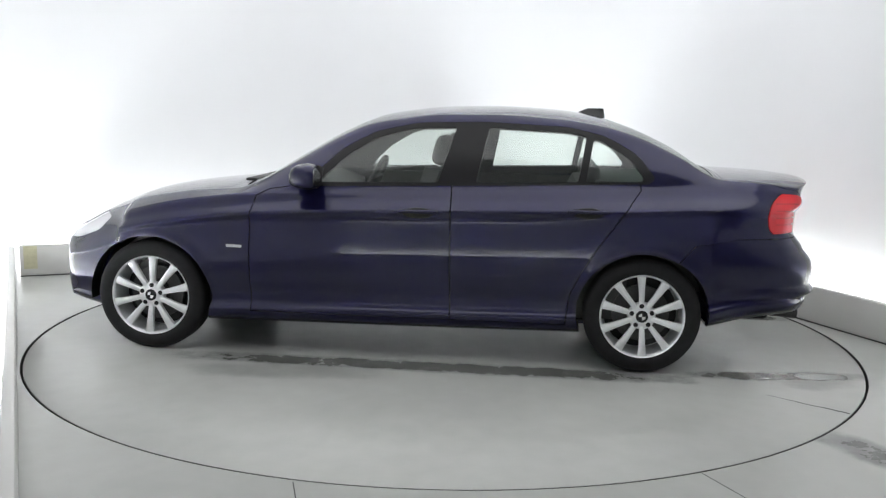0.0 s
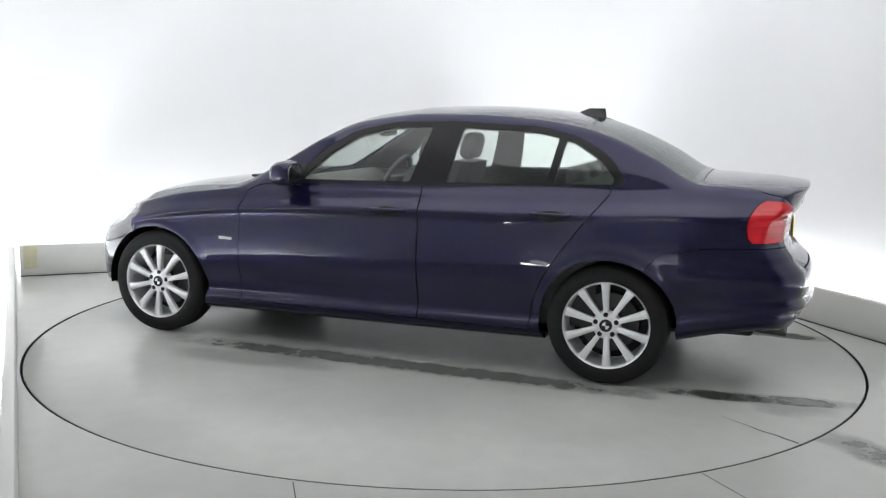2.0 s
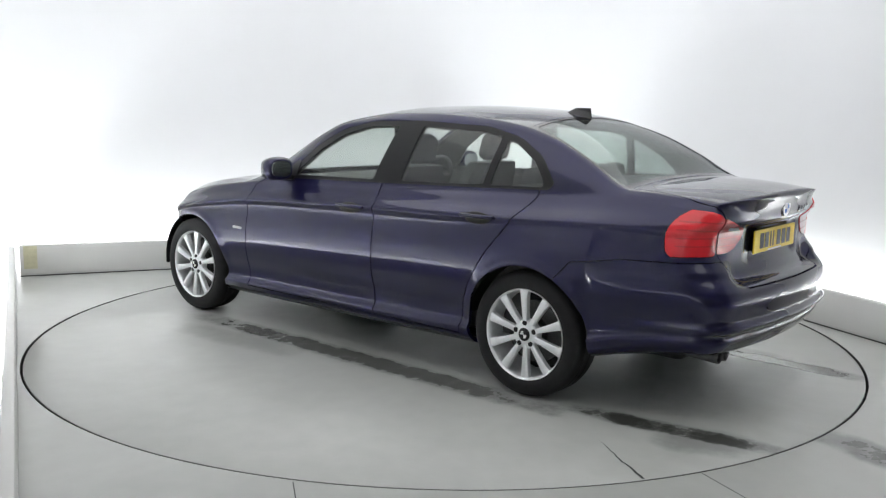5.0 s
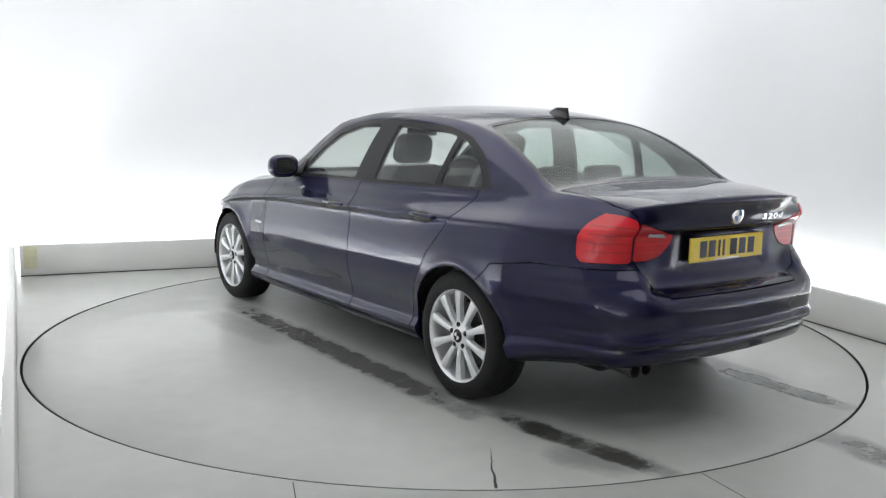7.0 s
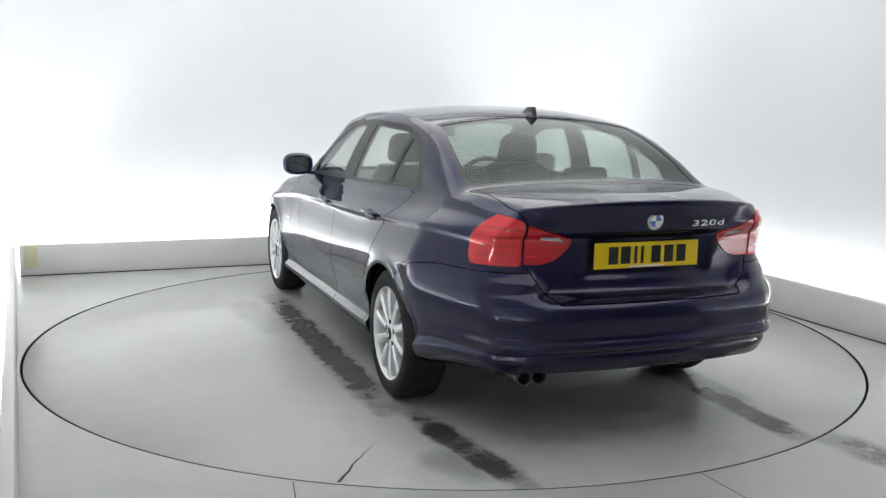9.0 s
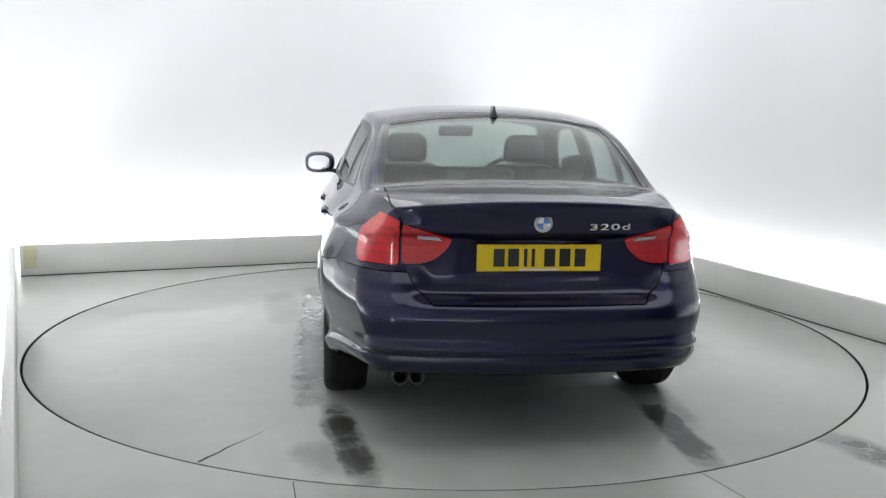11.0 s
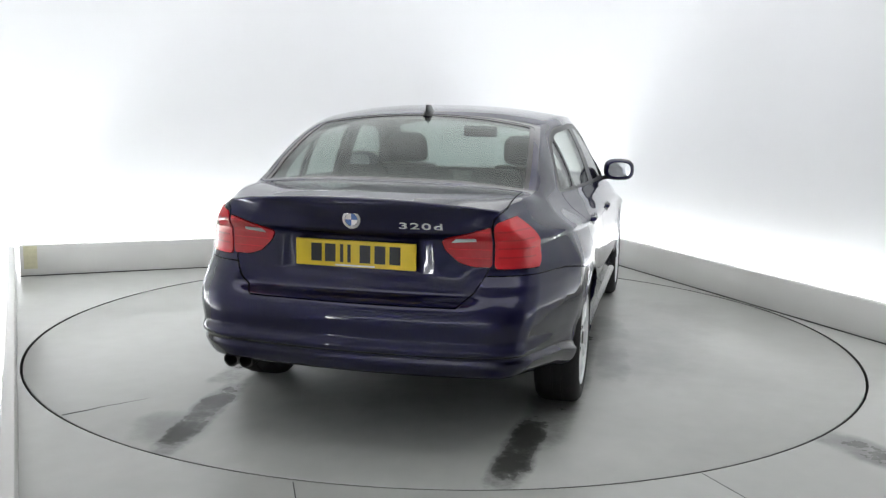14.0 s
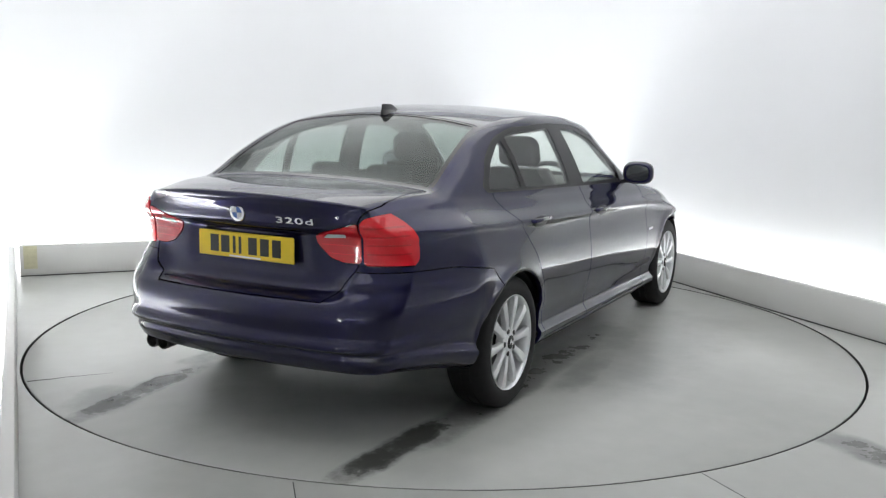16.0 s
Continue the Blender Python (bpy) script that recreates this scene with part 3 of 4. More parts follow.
def on_side(poly, side, d=0.0):
    return prism(grown(poly, d) if d else poly, 0.3 * side, 1.4 * side, "y")


def body_panels():
    lid = prism(LID, -2.7, -1.80, "x")
    lid_wide = prism(grown(LID, GAP), -2.7, -1.80 + GAP, "x")
    arches = [("DIFFERENCE", round_cut(x, s)) for x in (AXLE, -AXLE) for s in (1, -1)]
    lamps = [("DIFFERENCE", cut(prism(grown(mirrored(LAMP_OUT, s), 0.003), -2.7, -2.0, "x"), [("INTERSECT", on_side(LAMP_SIDE, s, 0.003))])) for s in (1, -1)]
    lamps_in = [("DIFFERENCE", prism(grown(mirrored(LAMP_IN, s), 0.003), -2.7, -2.03, "x")) for s in (1, -1)]
    head = [("DIFFERENCE", on_side(HEADLAMP, s)) for s in (1, -1)]
    dlo = [("DIFFERENCE", on_side(DLO, s)) for s in (1, -1)]
    screens = [("DIFFERENCE", prism(BACKLIGHT, 1.02, 1.7, "z")), ("DIFFERENCE", prism(WINDSCREEN, 0.92, 1.7, "z"))]
    doors = [("DIFFERENCE", on_side(p, s, GAP)) for p in (FRONT_DOOR, REAR_DOOR) for s in (1, -1)]
    bumper_wide = ("DIFFERENCE", prism(grown(BUMPER, GAP * 0.7), -1.4, 1.4, "y"))
    bonnet_wide = ("DIFFERENCE", prism(grown(BONNET, GAP * 0.7), 0.6, 1.3, "z"))
    body = panel(0.0, -0.02, arches + lamps + head + dlo + screens + doors + [("DIFFERENCE", lid_wide), bumper_wide, bonnet_wide], PAINT)
    part("body", body, PAINT, car)
    part("boot_lid", panel(0.0, -0.02, [("INTERSECT", lid)] + lamps_in + screens[:1], PAINT), PAINT, car)
    part("rear_bumper", panel(0.0, -0.02, [("INTERSECT", prism(BUMPER, -1.4, 1.4, "y")), ("DIFFERENCE", lid_wide)] + arches[2:], PAINT), PAINT, car)
    part("bonnet", panel(0.0, -0.02, [("INTERSECT", prism(BONNET, 0.6, 1.3, "z"))], PAINT), PAINT, car)
    for s in (1, -1):
        for name, poly in (("front_door", FRONT_DOOR), ("rear_door", REAR_DOOR)):
            d = part(name, panel(0.0, -0.02, [("INTERSECT", on_side(poly, s)), ("DIFFERENCE", on_side(DLO, s))], PAINT), PAINT, car)
            hx = -0.155 if name == "front_door" else -1.07
            door_handle(d, hx, s)
        part("window_frame", panel(-0.002, -0.02, [("INTERSECT", on_side(DLO, s))] + [("DIFFERENCE", on_side(p, s)) for p in (FRONT_GLASS, REAR_GLASS, QUARTER_GLASS)], BLACK), BLACK, car, "satin black window surround")
        for name, poly in (("front_side_window", FRONT_GLASS), ("rear_side_window", REAR_GLASS), ("quarter_window", QUARTER_GLASS)):
            part(name, panel(-0.004, -0.008, [("INTERSECT", on_side(poly, s, 0.002))], GLASS), GLASS, car, "tinted side window glass")
        lamp = part("tail_lamp", panel(0.005, -0.02, [("INTERSECT", prism(mirrored(LAMP_OUT, s), -2.7, -2.0, "x")), ("INTERSECT", on_side(LAMP_SIDE, s))], RED), RED, car, "red wraparound tail lamp")
        for k in range(4):
            z = 0.815 + 0.036 * k
            bar = [(0.585 * s, z), (0.95 * s, z), (0.95 * s, z + 0.006), (0.585 * s, z + 0.006)]
            part("lens_rib", panel(0.0065, 0.001, [("INTERSECT", prism(bar, -2.7, -2.075, "x"))], RED_DARK), RED_DARK, lamp)
        inner = part("boot_lamp", panel(0.004, -0.02, [("INTERSECT", prism(mirrored(LAMP_IN, s), -2.7, -2.035, "x"))], RED_DARK), RED_DARK, car, "red inner tail lamp on the boot lid")
        for z, y0, y1 in ((0.812, 0.42, 0.556), (0.848, 0.39, 0.556), (0.922, 0.50, 0.556)):
            bar = [(y0 * s, z), (y1 * s, z), (y1 * s, z + 0.005), (y0 * s, z + 0.005)]
            part("lens_rib", panel(0.0055, 0.001, [("INTERSECT", prism(bar, -2.7, -2.075, "x"))], RED), RED, inner)
        strip = rounded([(0.40 * s, 0.876), (0.50 * s, 0.884), (0.50 * s, 0.898), (0.42 * s, 0.894)], 0.004)
        part("reversing_lens", panel(0.0055, 0.001, [("INTERSECT", prism(strip, -2.7, -2.1, "x"))], CLEAR), CLEAR, inner, "clear reversing light")
        part("headlamp", panel(-0.002, -0.02, [("INTERSECT", on_side(HEADLAMP, s, -0.003))], CLEAR), CLEAR, car, "clear headlamp lens")
        rep = rounded([(0.835, 0.612), (0.925, 0.614), (0.925, 0.630), (0.835, 0.627)], 0.006)
        part("side_repeater", panel(0.004, -0.001, [("INTERSECT", on_side(rep, s))], CLEAR), CLEAR, car, "clear side indicator lens")
        for x in (AXLE, -AXLE):
            bm = lathe_bm([(0.02, 0.58), (0.338, 0.58), (0.342, 0.6), (0.342, 0.85)], 48)
            bm.transform(Matrix.Translation((x, 0, 0.325)) @ Matrix.Diagonal((1.05, s, 1, 1)))
            for f in [f for f in bm.faces if f.calc_center_median().z < (0.27 if x > 0 else 0.36)]:
                bm.faces.remove(f)
            part("wheel_arch_liner", bm, BLACK, car, "matt black wheel arch liner")
    part("rear_window", panel(-0.004, -0.008, [("INTERSECT", prism(grown(BACKLIGHT, 0.001), 1.02, 1.7, "z"))], REAR_GLASS_MAT), REAR_GLASS_MAT, car, "tinted rear window glass")
    ring = panel(-0.0015, -0.0035, [("INTERSECT", prism(BACKLIGHT, 1.02, 1.7, "z")), ("DIFFERENCE", prism(grown(BACKLIGHT, -0.022), 1.0, 1.75, "z"))], GLOSS_BLACK)
    part("rear_window_seal", ring, GLOSS_BLACK, car, "black ceramic window border")
    part("windscreen", panel(-0.004, -0.008, [("INTERSECT", prism(grown(WINDSCREEN, 0.001), 0.92, 1.7, "z"))], GLASS), GLASS, car, "laminated windscreen glass")


def door_handle(door, x, s):
    z = 0.842 if x > -0.5 else 0.868
    y = SKIN_TREE.ray_cast(Vector((x, 1.5 * s, z)), Vector((0, -s, 0)))[0].y
    bm = box_bm(-0.11, 0.11, -0.012, 0.018, -0.015, 0.015, 0.011, 3)
    for v in bm.verts:
        v.co.y -= 0.016 * (v.co.x / 0.105) ** 2
        v.co.z *= 1 - 0.3 * (abs(v.co.x) / 0.105) ** 2
    part("door_handle", bm, PAINT, door, "", m=Matrix.Translation((x, y + 0.016 * s, z + 0.004)) @ Matrix.Diagonal((1, s, 1, 1)))
    # a flat black oval paints the handle cup's shade; the door has no hollow
    bm = bmesh.new()
    bmesh.ops.create_uvsphere(bm, u_segments=20, v_segments=8, radius=1.0, matrix=Matrix.Diagonal((0.088, 0.007, 0.03, 1)))
    part("handle_shade", bm, BLACK, door, "black oval painting the shade of the handle cup", m=Matrix.Translation((x, y - 0.001 * s, z - 0.004)))


body_panels()


# ---- wheels ----
def wheel_parts():
    w = part("wheel", lathe_bm([(0.195, -0.19), (0.213, -0.185), (0.215, -0.02), (0.222, 0.0), (0.227, 0.003), (0.2285, -0.004), (0.2285, -0.2), (0.195, -0.19)], 64), ALLOY, car, "silver ten-spoke alloy wheel")
    part("tyre", lathe_bm([(0.222, -0.195), (0.245, -0.205), (0.29, -0.2), (0.308, -0.185), (0.315, -0.16), (0.3155, -0.12), (0.3125, -0.118), (0.3125, -0.112), (0.3155, -0.11), (0.3155, -0.075), (0.3125, -0.073), (0.3125, -0.067),
                           (0.3155, -0.065), (0.315, -0.035), (0.308, -0.012), (0.29, 0.003), (0.262, 0.008), (0.24, 0.005), (0.228, -0.002), (0.222, -0.02)], 72), RUBBER, w, "black rubber tyre")
    sp = bmesh.new()
    pts = [(0.045, 0.0135, -0.012), (0.075, 0.0135, -0.008), (0.12, 0.0150, -0.004), (0.17, 0.0180, -0.002), (0.205, 0.0215, -0.003), (0.2195, 0.026, -0.006)]
    rows = []
    for r, hw, y in pts:
        rows.append([sp.verts.new((-hw, y - 0.03, r)), sp.verts.new((-hw, y - 0.005, r)), sp.verts.new((-hw * 0.6, y, r)), sp.verts.new((hw * 0.6, y, r)), sp.verts.new((hw, y - 0.005, r)), sp.verts.new((hw, y - 0.03, r))])
    for p, q in zip(rows, rows[1:]):
        for k in range(6):
            sp.faces.new((p[k], p[(k + 1) % 6], q[(k + 1) % 6], q[k]))
    bmesh.ops.recalc_face_normals(sp, faces=sp.faces)
    first = part("spoke", sp, ALLOY, w)
    for k in range(1, 10):
        o = new("spoke", first.data)
        o.parent = w
        o.matrix_basis = Matrix.Rotation(k * math.pi / 5, 4, "Y")
    part("hub", lathe_bm([(0.0001, -0.006), (0.036, -0.006), (0.05, -0.010), (0.068, -0.014), (0.074, -0.022), (0.074, -0.05)], 40), ALLOY, w)
    part("centre_cap", lathe_bm([(0.0001, 0.0), (0.028, -0.001), (0.033, -0.004), (0.033, -0.01)], 28), GLOSS_BLACK, w, "dark round centre cap")
    cap = bmesh.new()
    for a0 in (0, math.pi):
        c = cap.verts.new((0, 0.0015, 0))
        arc = [cap.verts.new((0.019 * math.cos(a0 + t * math.pi / 12), 0.0015, 0.019 * math.sin(a0 + t * math.pi / 12))) for t in range(7)]
        for p, q in zip(arc, arc[1:]):
            cap.faces.new((c, p, q))
    part("cap_emblem", cap, WHITE, w, "pale quartered disc")
    nut = lathe_bm([(0.0001, -0.008), (0.013, -0.0085), (0.0135, -0.018)], 14)
    nm = None
    for k in range(5):
        a = k * 2 * math.pi / 5 + math.pi / 2
        if nm is None:
            nm = part("wheel_bolt", nut, BLACK, w, "dark recessed wheel bolt")
        else:
            o = new("wheel_bolt", nm.data)
            o.parent = w
            nm2 = o
            nm2["label"] = "dark recessed wheel bolt"
        (nm if k == 0 else nm2).matrix_basis = Matrix.Translation((0.056 * math.cos(a), 0.0, 0.056 * math.sin(a)))
    part("brake_disc", lathe_bm([(0.03, -0.085), (0.075, -0.085), (0.078, -0.10), (0.155, -0.10), (0.155, -0.125), (0.05, -0.125)], 48), STEEL, w, "worn steel brake disc")
    part("back_plate", lathe_bm([(0.0001, -0.15), (0.2, -0.15)], 32), BLACK, w)
    return w


def set_wheels():
    w = wheel_parts()
    spin = {(-1, 1): 3, (1, 1): -4, (1, -1): 14, (-1, -1): 20}
    for fx, s in ((1, 1), (-1, 1), (1, -1), (-1, -1)):
        y = 0.862 if fx > 0 else 0.868
        m = Matrix.Translation((AXLE * fx, y * s, 0.3155)) @ (Matrix.Rotation(math.pi, 4, "Z") if s < 0 else Matrix()) @ Matrix.Rotation(radians(spin[(fx, s)]), 4, "Y")
        if (fx, s) == (1, 1):
            w.matrix_basis = m
        else:
            copy_thing(w, m)


set_wheels()


def mirrors():
    for s in (1, -1):
        rows = []
        for x, w, h, z in ((0.40, 0.082, 0.058, 1.022), (0.415, 0.095, 0.068, 1.022), (0.45, 0.1, 0.072, 1.022), (0.50, 0.092, 0.066, 1.02), (0.535, 0.07, 0.05, 1.015), (0.553, 0.035, 0.025, 1.01)):
            rows.append([(x, 0.905 + w * math.copysign(abs(math.cos(a)) ** 0.7, math.cos(a)) + 0.15 * (0.40 - x), z + h * math.copysign(abs(math.sin(a)) ** 0.7, math.sin(a))) for a in np.linspace(0, 2 * math.pi, 25)[:-1]])
        bm = hull_bm(rows)
        bm.transform(Matrix.Diagonal((1, s, 1, 1)))
        bmesh.ops.recalc_face_normals(bm, faces=bm.faces)
        mi = part("wing_mirror", bm, PAINT, car, "body-coloured wing mirror housing")
        bm = hull_bm([[(0.398, 0.905 + 0.072 * math.copysign(abs(math.cos(a)) ** 0.7, math.cos(a)), 1.022 + 0.048 * math.copysign(abs(math.sin(a)) ** 0.7, math.sin(a))) for a in np.linspace(0, 2 * math.pi, 25)[:-1]],
                      [(0.402, 0.905 + 0.074 * math.copysign(abs(math.cos(a)) ** 0.7, math.cos(a)), 1.022 + 0.05 * math.copysign(abs(math.sin(a)) ** 0.7, math.sin(a))) for a in np.linspace(0, 2 * math.pi, 25)[:-1]]])
        bm.transform(Matrix.Diagonal((1, s, 1, 1)))
        bmesh.ops.recalc_face_normals(bm, faces=bm.faces)
        part("mirror_glass", bm, MIRROR, mi, "mirror glass", smooth=False)
        rows = []
        for y, x0, x1, z0, z1 in ((0.77, 0.41, 0.53, 0.945, 0.975), (0.82, 0.42, 0.51, 0.955, 0.98), (0.87, 0.425, 0.5, 0.962, 0.985)):
            rows.append([(x0, y * s, z0), (x1, y * s, z0), (x1, y * s, z1), (x0, y * s, z1)])
        part("mirror_arm", hull_bm(rows), BLACK, mi, "black mirror arm")
        tri = prism(rounded([(0.55, 0.955), (0.40, 0.965), (0.40, 1.06), (0.43, 1.075)], 0.01), 0.3 * s, 1.4 * s, "y")
        part("mirror_base", panel(0.004, -0.01, [("INTERSECT", tri)], BLACK), BLACK, car, "black mirror base triangle")


mirrors()


def rear_details():
    # number plate with unreadable characters as bars
    xp = -2.249
    plate = part("number_plate", box_bm(xp - 0.008, xp, -0.26, 0.26, 0.752, 0.863, 0.003, 1), YELLOW, car, "yellow rear number plate with dark bars", smooth=False)
    for k, y in enumerate((0.168, 0.108, 0.058, 0.026, -0.043, -0.107, -0.171)):
        ww = 0.014 if k in (2, 3) else 0.046
        part("plate_bar", box_bm(xp - 0.0095, xp - 0.0078, y - ww / 2, y + ww / 2, 0.772, 0.846), INK, plate, smooth=False)
    part("plate_bar", box_bm(xp - 0.0092, xp - 0.0078, -0.085, 0.085, 0.756, 0.7625), WHITE, plate, smooth=False)
    # round badge
    bz, r = 0.957, 0.04
    bx = rear_x(0, bz)
    tip = Matrix.Translation((bx, 0, bz)) @ Matrix.Rotation(radians(90), 4, "Z") @ Matrix.Rotation(radians(-8), 4, "X")
    badge = part("badge", lathe_bm([(0.0001, 0.005), (0.026, 0.005), (0.0275, 0.007), (0.038, 0.006), (0.041, 0.0), (0.041, -0.012)], 40), CHROME, car, "round blue and white badge with a silver rim", m=tip)
    for k in range(4):
        bm = bmesh.new()
        c = bm.verts.new((0, 0.0065, 0))
        arc = [bm.verts.new((0.025 * math.cos(k * math.pi / 2 + t * math.pi / 12), 0.0065, 0.025 * math.sin(k * math.pi / 2 + t * math.pi / 12))) for t in range(7)]
        for p, q in zip(arc, arc[1:]):
            bm.faces.new((c, p, q))
        part("badge_quarter", bm, BLUE if k % 2 else WHITE, badge, smooth=False)
    # model lettering
    cu = bpy.data.curves.new("text", "FONT")
    cu.body, cu.size, cu.extrude, cu.offset, cu.space_character = "320d", 0.058, 0.003, 0.0008, 1.15
    tmp = new("tmp_text", cu)
    dg = bpy.context.evaluated_depsgraph_get()
    me = bpy.data.meshes.new_from_object(tmp.evaluated_get(dg))
    bpy.data.objects.remove(tmp)
    yc, z = -0.285, 0.928
    xs = [v.co.x for v in me.vertices]
    mid = (min(xs) + max(xs)) / 2
    for v in me.vertices:
        y, zz = yc - (v.co.x - mid) * 1.4, z + v.co.y * 0.62
        v.co = (rear_x(y, zz) - 0.002 - v.co.z, y, zz)
    me.materials.clear()
    part("model_lettering", me, CHROME, car, "raised silver lettering on the boot lid")
    # exhaust
    for y in (0.497, 0.565):
        ex = lathe_bm([(0.027, 0.15), (0.029, 0.157), (0.033, 0.157), (0.034, 0.148), (0.034, 0.0), (0.028, 0.0), (0.027, 0.15)], 28)
        pipe = part("exhaust_pipe", ex, STEEL, car, "dark steel exhaust tail pipe", m=Matrix.Translation((-2.10, y, 0.324)) @ Matrix.Rotation(radians(90), 4, "Z") @ Matrix.Rotation(radians(-4), 4, "X"))
        # a black disc closes the pipe some way in
        part("pipe_bore", lathe_bm([(0.0001, 0.06), (0.028, 0.06), (0.028, 0.05)], 20), BLACK, pipe, "black disc inside the pipe")
    part("silencer", box_bm(-2.1, -1.85, 0.1, 0.62, 0.27, 0.36, 0.03, 3), BLACK, car, "dark exhaust silencer")
    part("under_tray", box_bm(-1.6, 1.7, -0.58, 0.58, 0.2, 0.27, 0.03, 2), BLACK, car, "black underbody")
    # roof aerial fin
    rows = []
    for k in range(9):
        t = k / 8
        zz = 1.362 + 0.058 * t
        x0, x1 = -1.185 + 0.010 * t, -0.965 - 0.115 * t ** 1.3
        hw = 0.038 * (1 - t) ** 1.8 + 0.006
        rows.append([(x0 + (x1 - x0) * (0.5 - 0.5 * math.cos(a)), hw * math.sin(a), zz) for a in np.linspace(0, 2 * math.pi, 21)[:-1]])
    part("roof_aerial", hull_bm(rows), GLOSS_BLACK, car, "dark shark-fin roof aerial")
    for s in (1, -1):
        part("wiper", box_bm(0.86, 0.93, 0.2 * s - 0.3, 0.2 * s + 0.3, 0.955, 0.972, 0.006, 2), BLACK, car, "black windscreen wiper arm")


rear_details()


def cabin():
    def seat(x, y, lean_deg, w=0.25):
        back = hull_bm([[(x + px, y + py, pz) for px, py, pz in r] for r in [
            [(-0.02 - (z - 0.45) * 0.32 + dx, sy * w * f, z) for dx, sy in ((0.09, -0.9), (0.11, 0), (0.09, 0.9), (0.0, 1), (-0.06, 0.8), (-0.06, -0.8), (0.0, -1))] for z, f in ((0.42, 0.9), (0.6, 1.0), (0.85, 1.0), (1.0, 0.86), (1.06, 0.7))]])
        st = part("seat_backrest", back, LEATHER, car, "dark grey leather front seat back")
        hr = box_bm(-0.05, 0.05, -0.13, 0.13, -0.095, 0.085, 0.048, 4)
        for v in hr.verts:
            v.co.y *= 1 - 0.22 * max(0, v.co.z / 0.085) ** 2
        part("headrest", hr, LEATHER, st, "dark grey leather headrest", m=Matrix.Translation((x - 0.215, y, 1.165)) @ Matrix.Rotation(radians(-14), 4, "Y"))
        for d in (0.06, -0.06):
            part("headrest_post", box_bm(x - 0.205, x - 0.193, y + d - 0.006, y + d + 0.006, 1.03, 1.1), CHROME, st)
        part("seat_cushion", box_bm(x - 0.02, x + 0.48, y - w, y + w, 0.36, 0.5, 0.05, 3), LEATHER, car, "dark grey leather seat cushion")
    seat(-0.02, 0.37, 0)
    seat(-0.02, -0.37, 0)
    part("rear_seat", hull_bm([[(x, y, z) for y in (0.62,) for x, z in ((-0.75, 0.45), (-1.02, 0.98), (-1.16, 1.0), (-1.2, 0.4))], [(x, -0.62, z) for x, z in ((-0.75, 0.45), (-1.02, 0.98), (-1.16, 1.0), (-1.2, 0.4))]]), LEATHER, car, "dark grey leather rear bench")
    for y in (0.36, 0.0, -0.36):
        part("rear_headrest", box_bm(-1.15, -1.05, y - 0.13, y + 0.13, 0.98, 1.1, 0.04, 3), LEATHER, car, "dark grey leather rear headrest")
    part("parcel_shelf", box_bm(-1.72, -1.12, -0.6, 0.6, 1.0, 1.02, 0.006, 2), TRIM, car, "dark parcel shelf")
    part("dashboard", hull_bm([[(x, y, z) for x, z in ((0.9, 0.6), (0.88, 0.93), (0.62, 0.965), (0.45, 0.9), (0.42, 0.6))] for y in (-0.7, -0.3, 0.3, 0.7)]), TRIM, car, "black dashboard")
    for s in (1, -1):
        part("door_lining", box_bm(-1.3, 0.8, 0.74 * s - 0.01, 0.74 * s + 0.01, 0.28, 0.955, 0.006, 1), TRIM, car, "dark door lining")
    part("cabin_floor", box_bm(-1.3, 0.9, -0.75, 0.75, 0.27, 0.3), TRIM, car, "dark carpeted cabin floor", smooth=False)
    part("headlining", panel(-0.026, -0.03, [("INTERSECT", prism([(0.1, -0.54), (0.1, 0.54), (-1.12, 0.52), (-1.12, -0.52)], 1.2, 1.6, "z"))], HEADLINING), HEADLINING, car, "grey headlining")
    lining = [("INTERSECT", prism([(1.0, 0.93), (-1.9, 1.0), (-1.9, 1.6), (1.0, 1.6)], -1.2, 1.2, "y")), ("DIFFERENCE", prism([(0.1, -0.54), (0.1, 0.54), (-1.12, 0.52), (-1.12, -0.52)], 1.2, 1.6, "z")),
              ("DIFFERENCE", prism(grown(BACKLIGHT, -0.01), 1.02, 1.7, "z")), ("DIFFERENCE", prism(WINDSCREEN, 0.92, 1.7, "z"))]
    lining += [("DIFFERENCE", on_side(p, s)) for p in (FRONT_GLASS, REAR_GLASS, QUARTER_GLASS) for s in (1, -1)]
    part("pillar_lining", panel(-0.024, -0.028, lining, TRIM), TRIM, car, "dark pillar lining")
    # steering wheel on the right-hand side
    bm = bmesh.new()
    n, k2 = 36, 10
    vs = [[bm.verts.new(((0.185 + 0.016 * math.cos(b)) * math.cos(a), (0.185 + 0.016 * math.cos(b)) * math.sin(a), 0.016 * math.sin(b))) for b in np.linspace(0, 2 * math.pi, k2 + 1)[:-1]] for a in np.linspace(0, 2 * math.pi, n + 1)[:-1]]
    for a in range(n):
        for b in range(k2):
            bm.faces.new((vs[a][b], vs[(a + 1) % n][b], vs[(a + 1) % n][(b + 1) % k2], vs[a][(b + 1) % k2]))
    sw = part("steering_wheel", bm, LEATHER, car, "dark grey leather steering wheel", m=Matrix.Translation((0.32, -0.37, 0.90)) @ Matrix.Rotation(radians(65), 4, "Y"))
    part("wheel_boss", box_bm(-0.05, 0.05, -0.17, 0.17, -0.02, 0.015, 0.014, 2), TRIM, sw)
    bm = box_bm(-0.02, 0.012, -0.115, 0.115, -0.036, 0.036, 0.014, 3)
    part("interior_mirror", bm, BLACK, car, "black interior mirror", m=Matrix.Translation((0.22, 0.0, 1.255)))
    part("mirror_stalk", box_bm(0.22, 0.26, -0.012, 0.012, 1.25, 1.30), BLACK, car)


cabin()


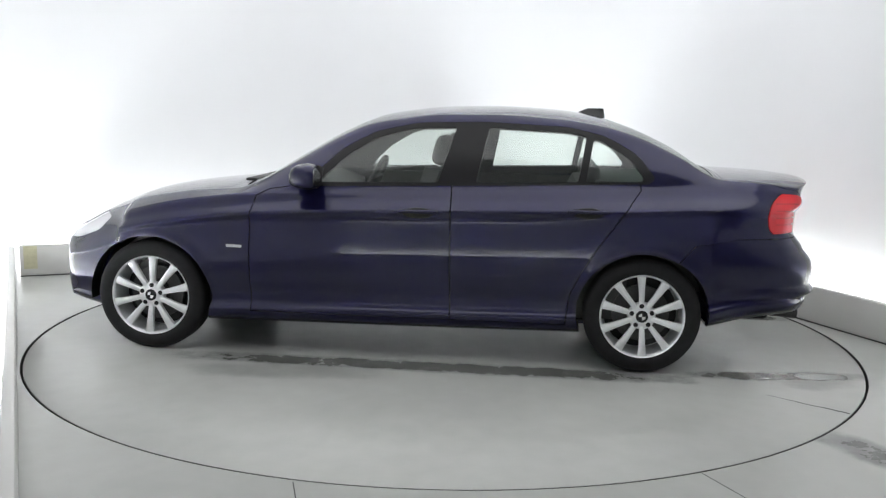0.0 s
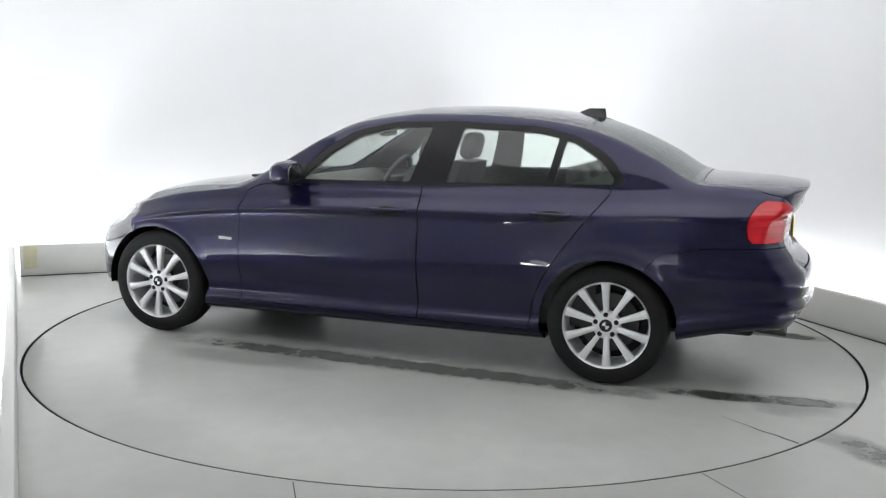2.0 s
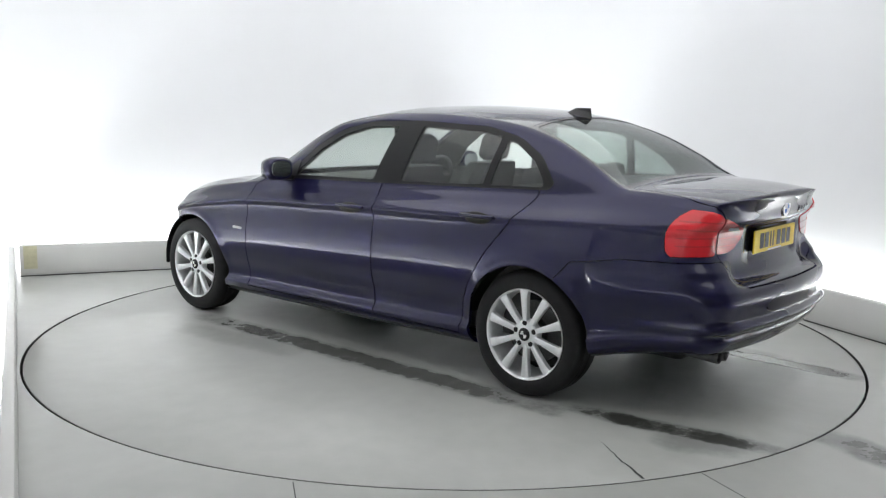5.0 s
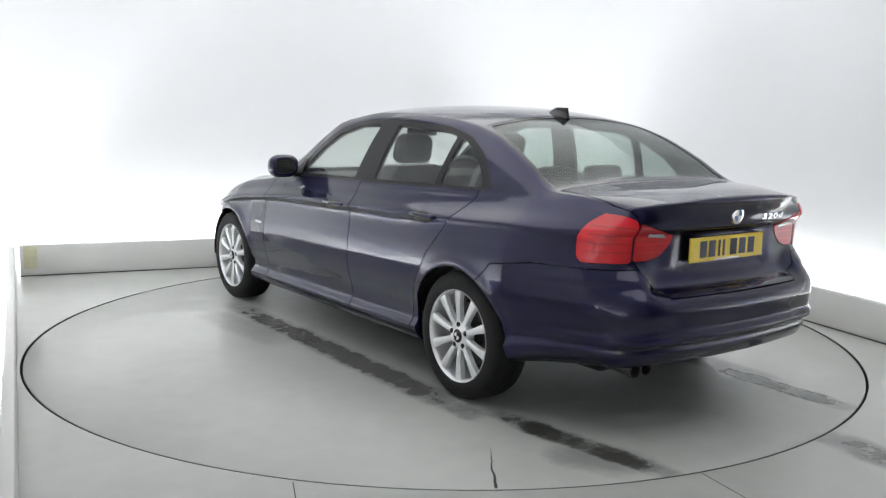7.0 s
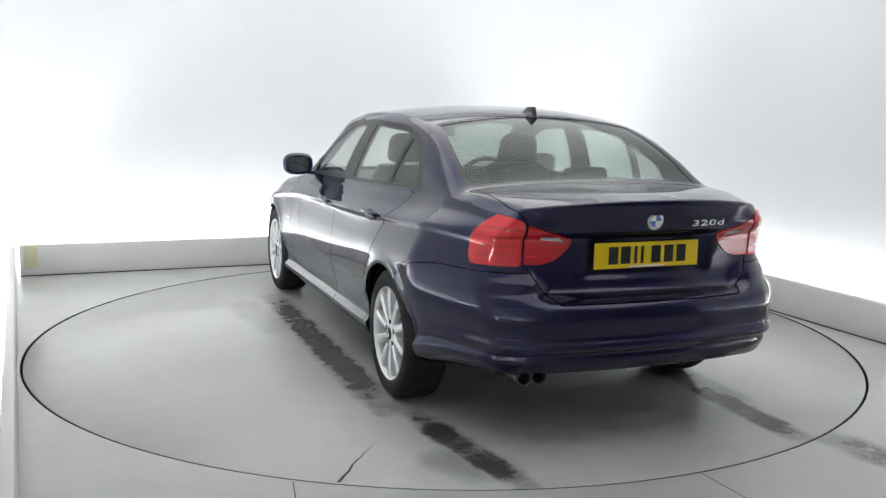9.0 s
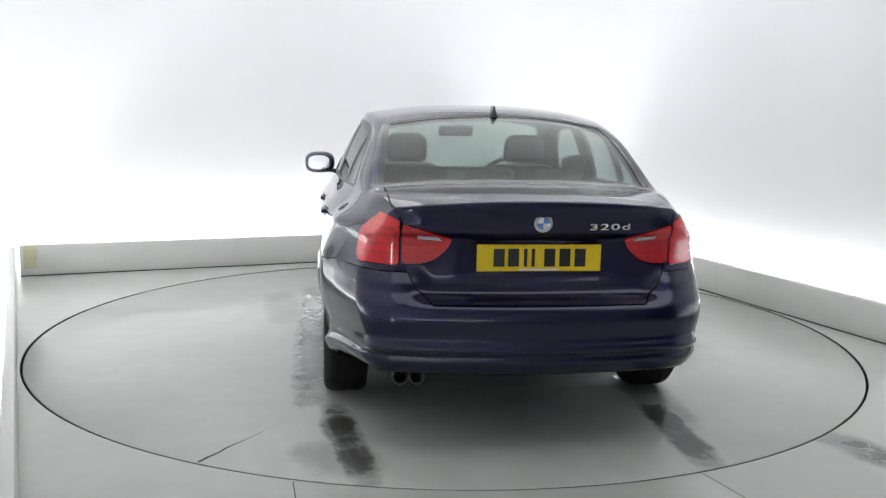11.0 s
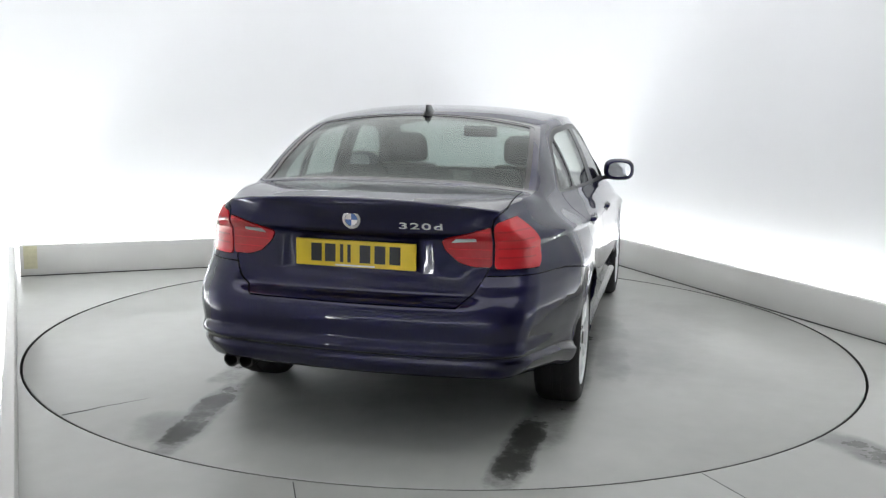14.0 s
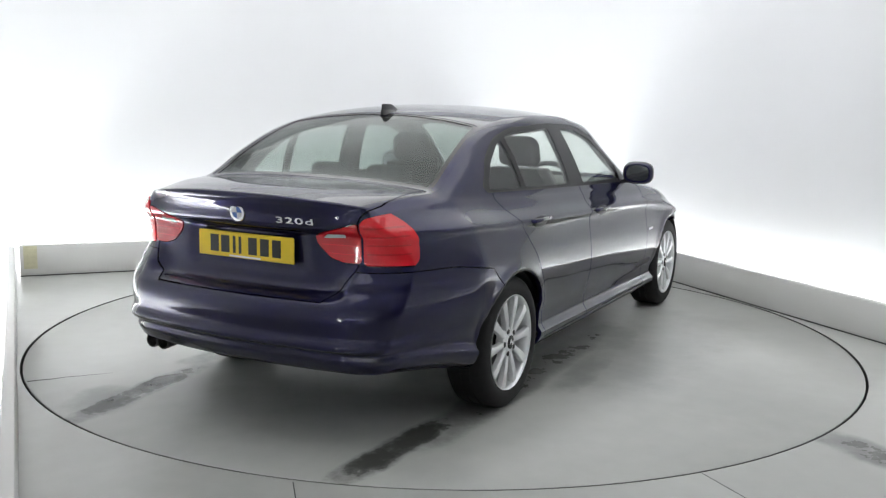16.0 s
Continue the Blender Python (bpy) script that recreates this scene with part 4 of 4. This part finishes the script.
# ---- what moves ----
def heading(t):
    """The car's heading on the turntable, radians."""
    return 3.0551 - 0.1223 * t - 0.0003 * (t - 8.0) ** 2


def motions():
    car_rows, table_rows = [], []
    for k in range(17):
        th = heading(k)
        c, s = math.cos(th), math.sin(th)
        car_rows.append((float(k), pose(0.2324 * c + 0.1086 * s, 0.2324 * s - 0.1086 * c, 0.0, 0, 0, math.degrees(th))))
        table_rows.append((float(k), pose(0, 0, 0, 0, 0, math.degrees(th))))
    walk(car, car_rows)
    walk(turntable, table_rows)


motions()
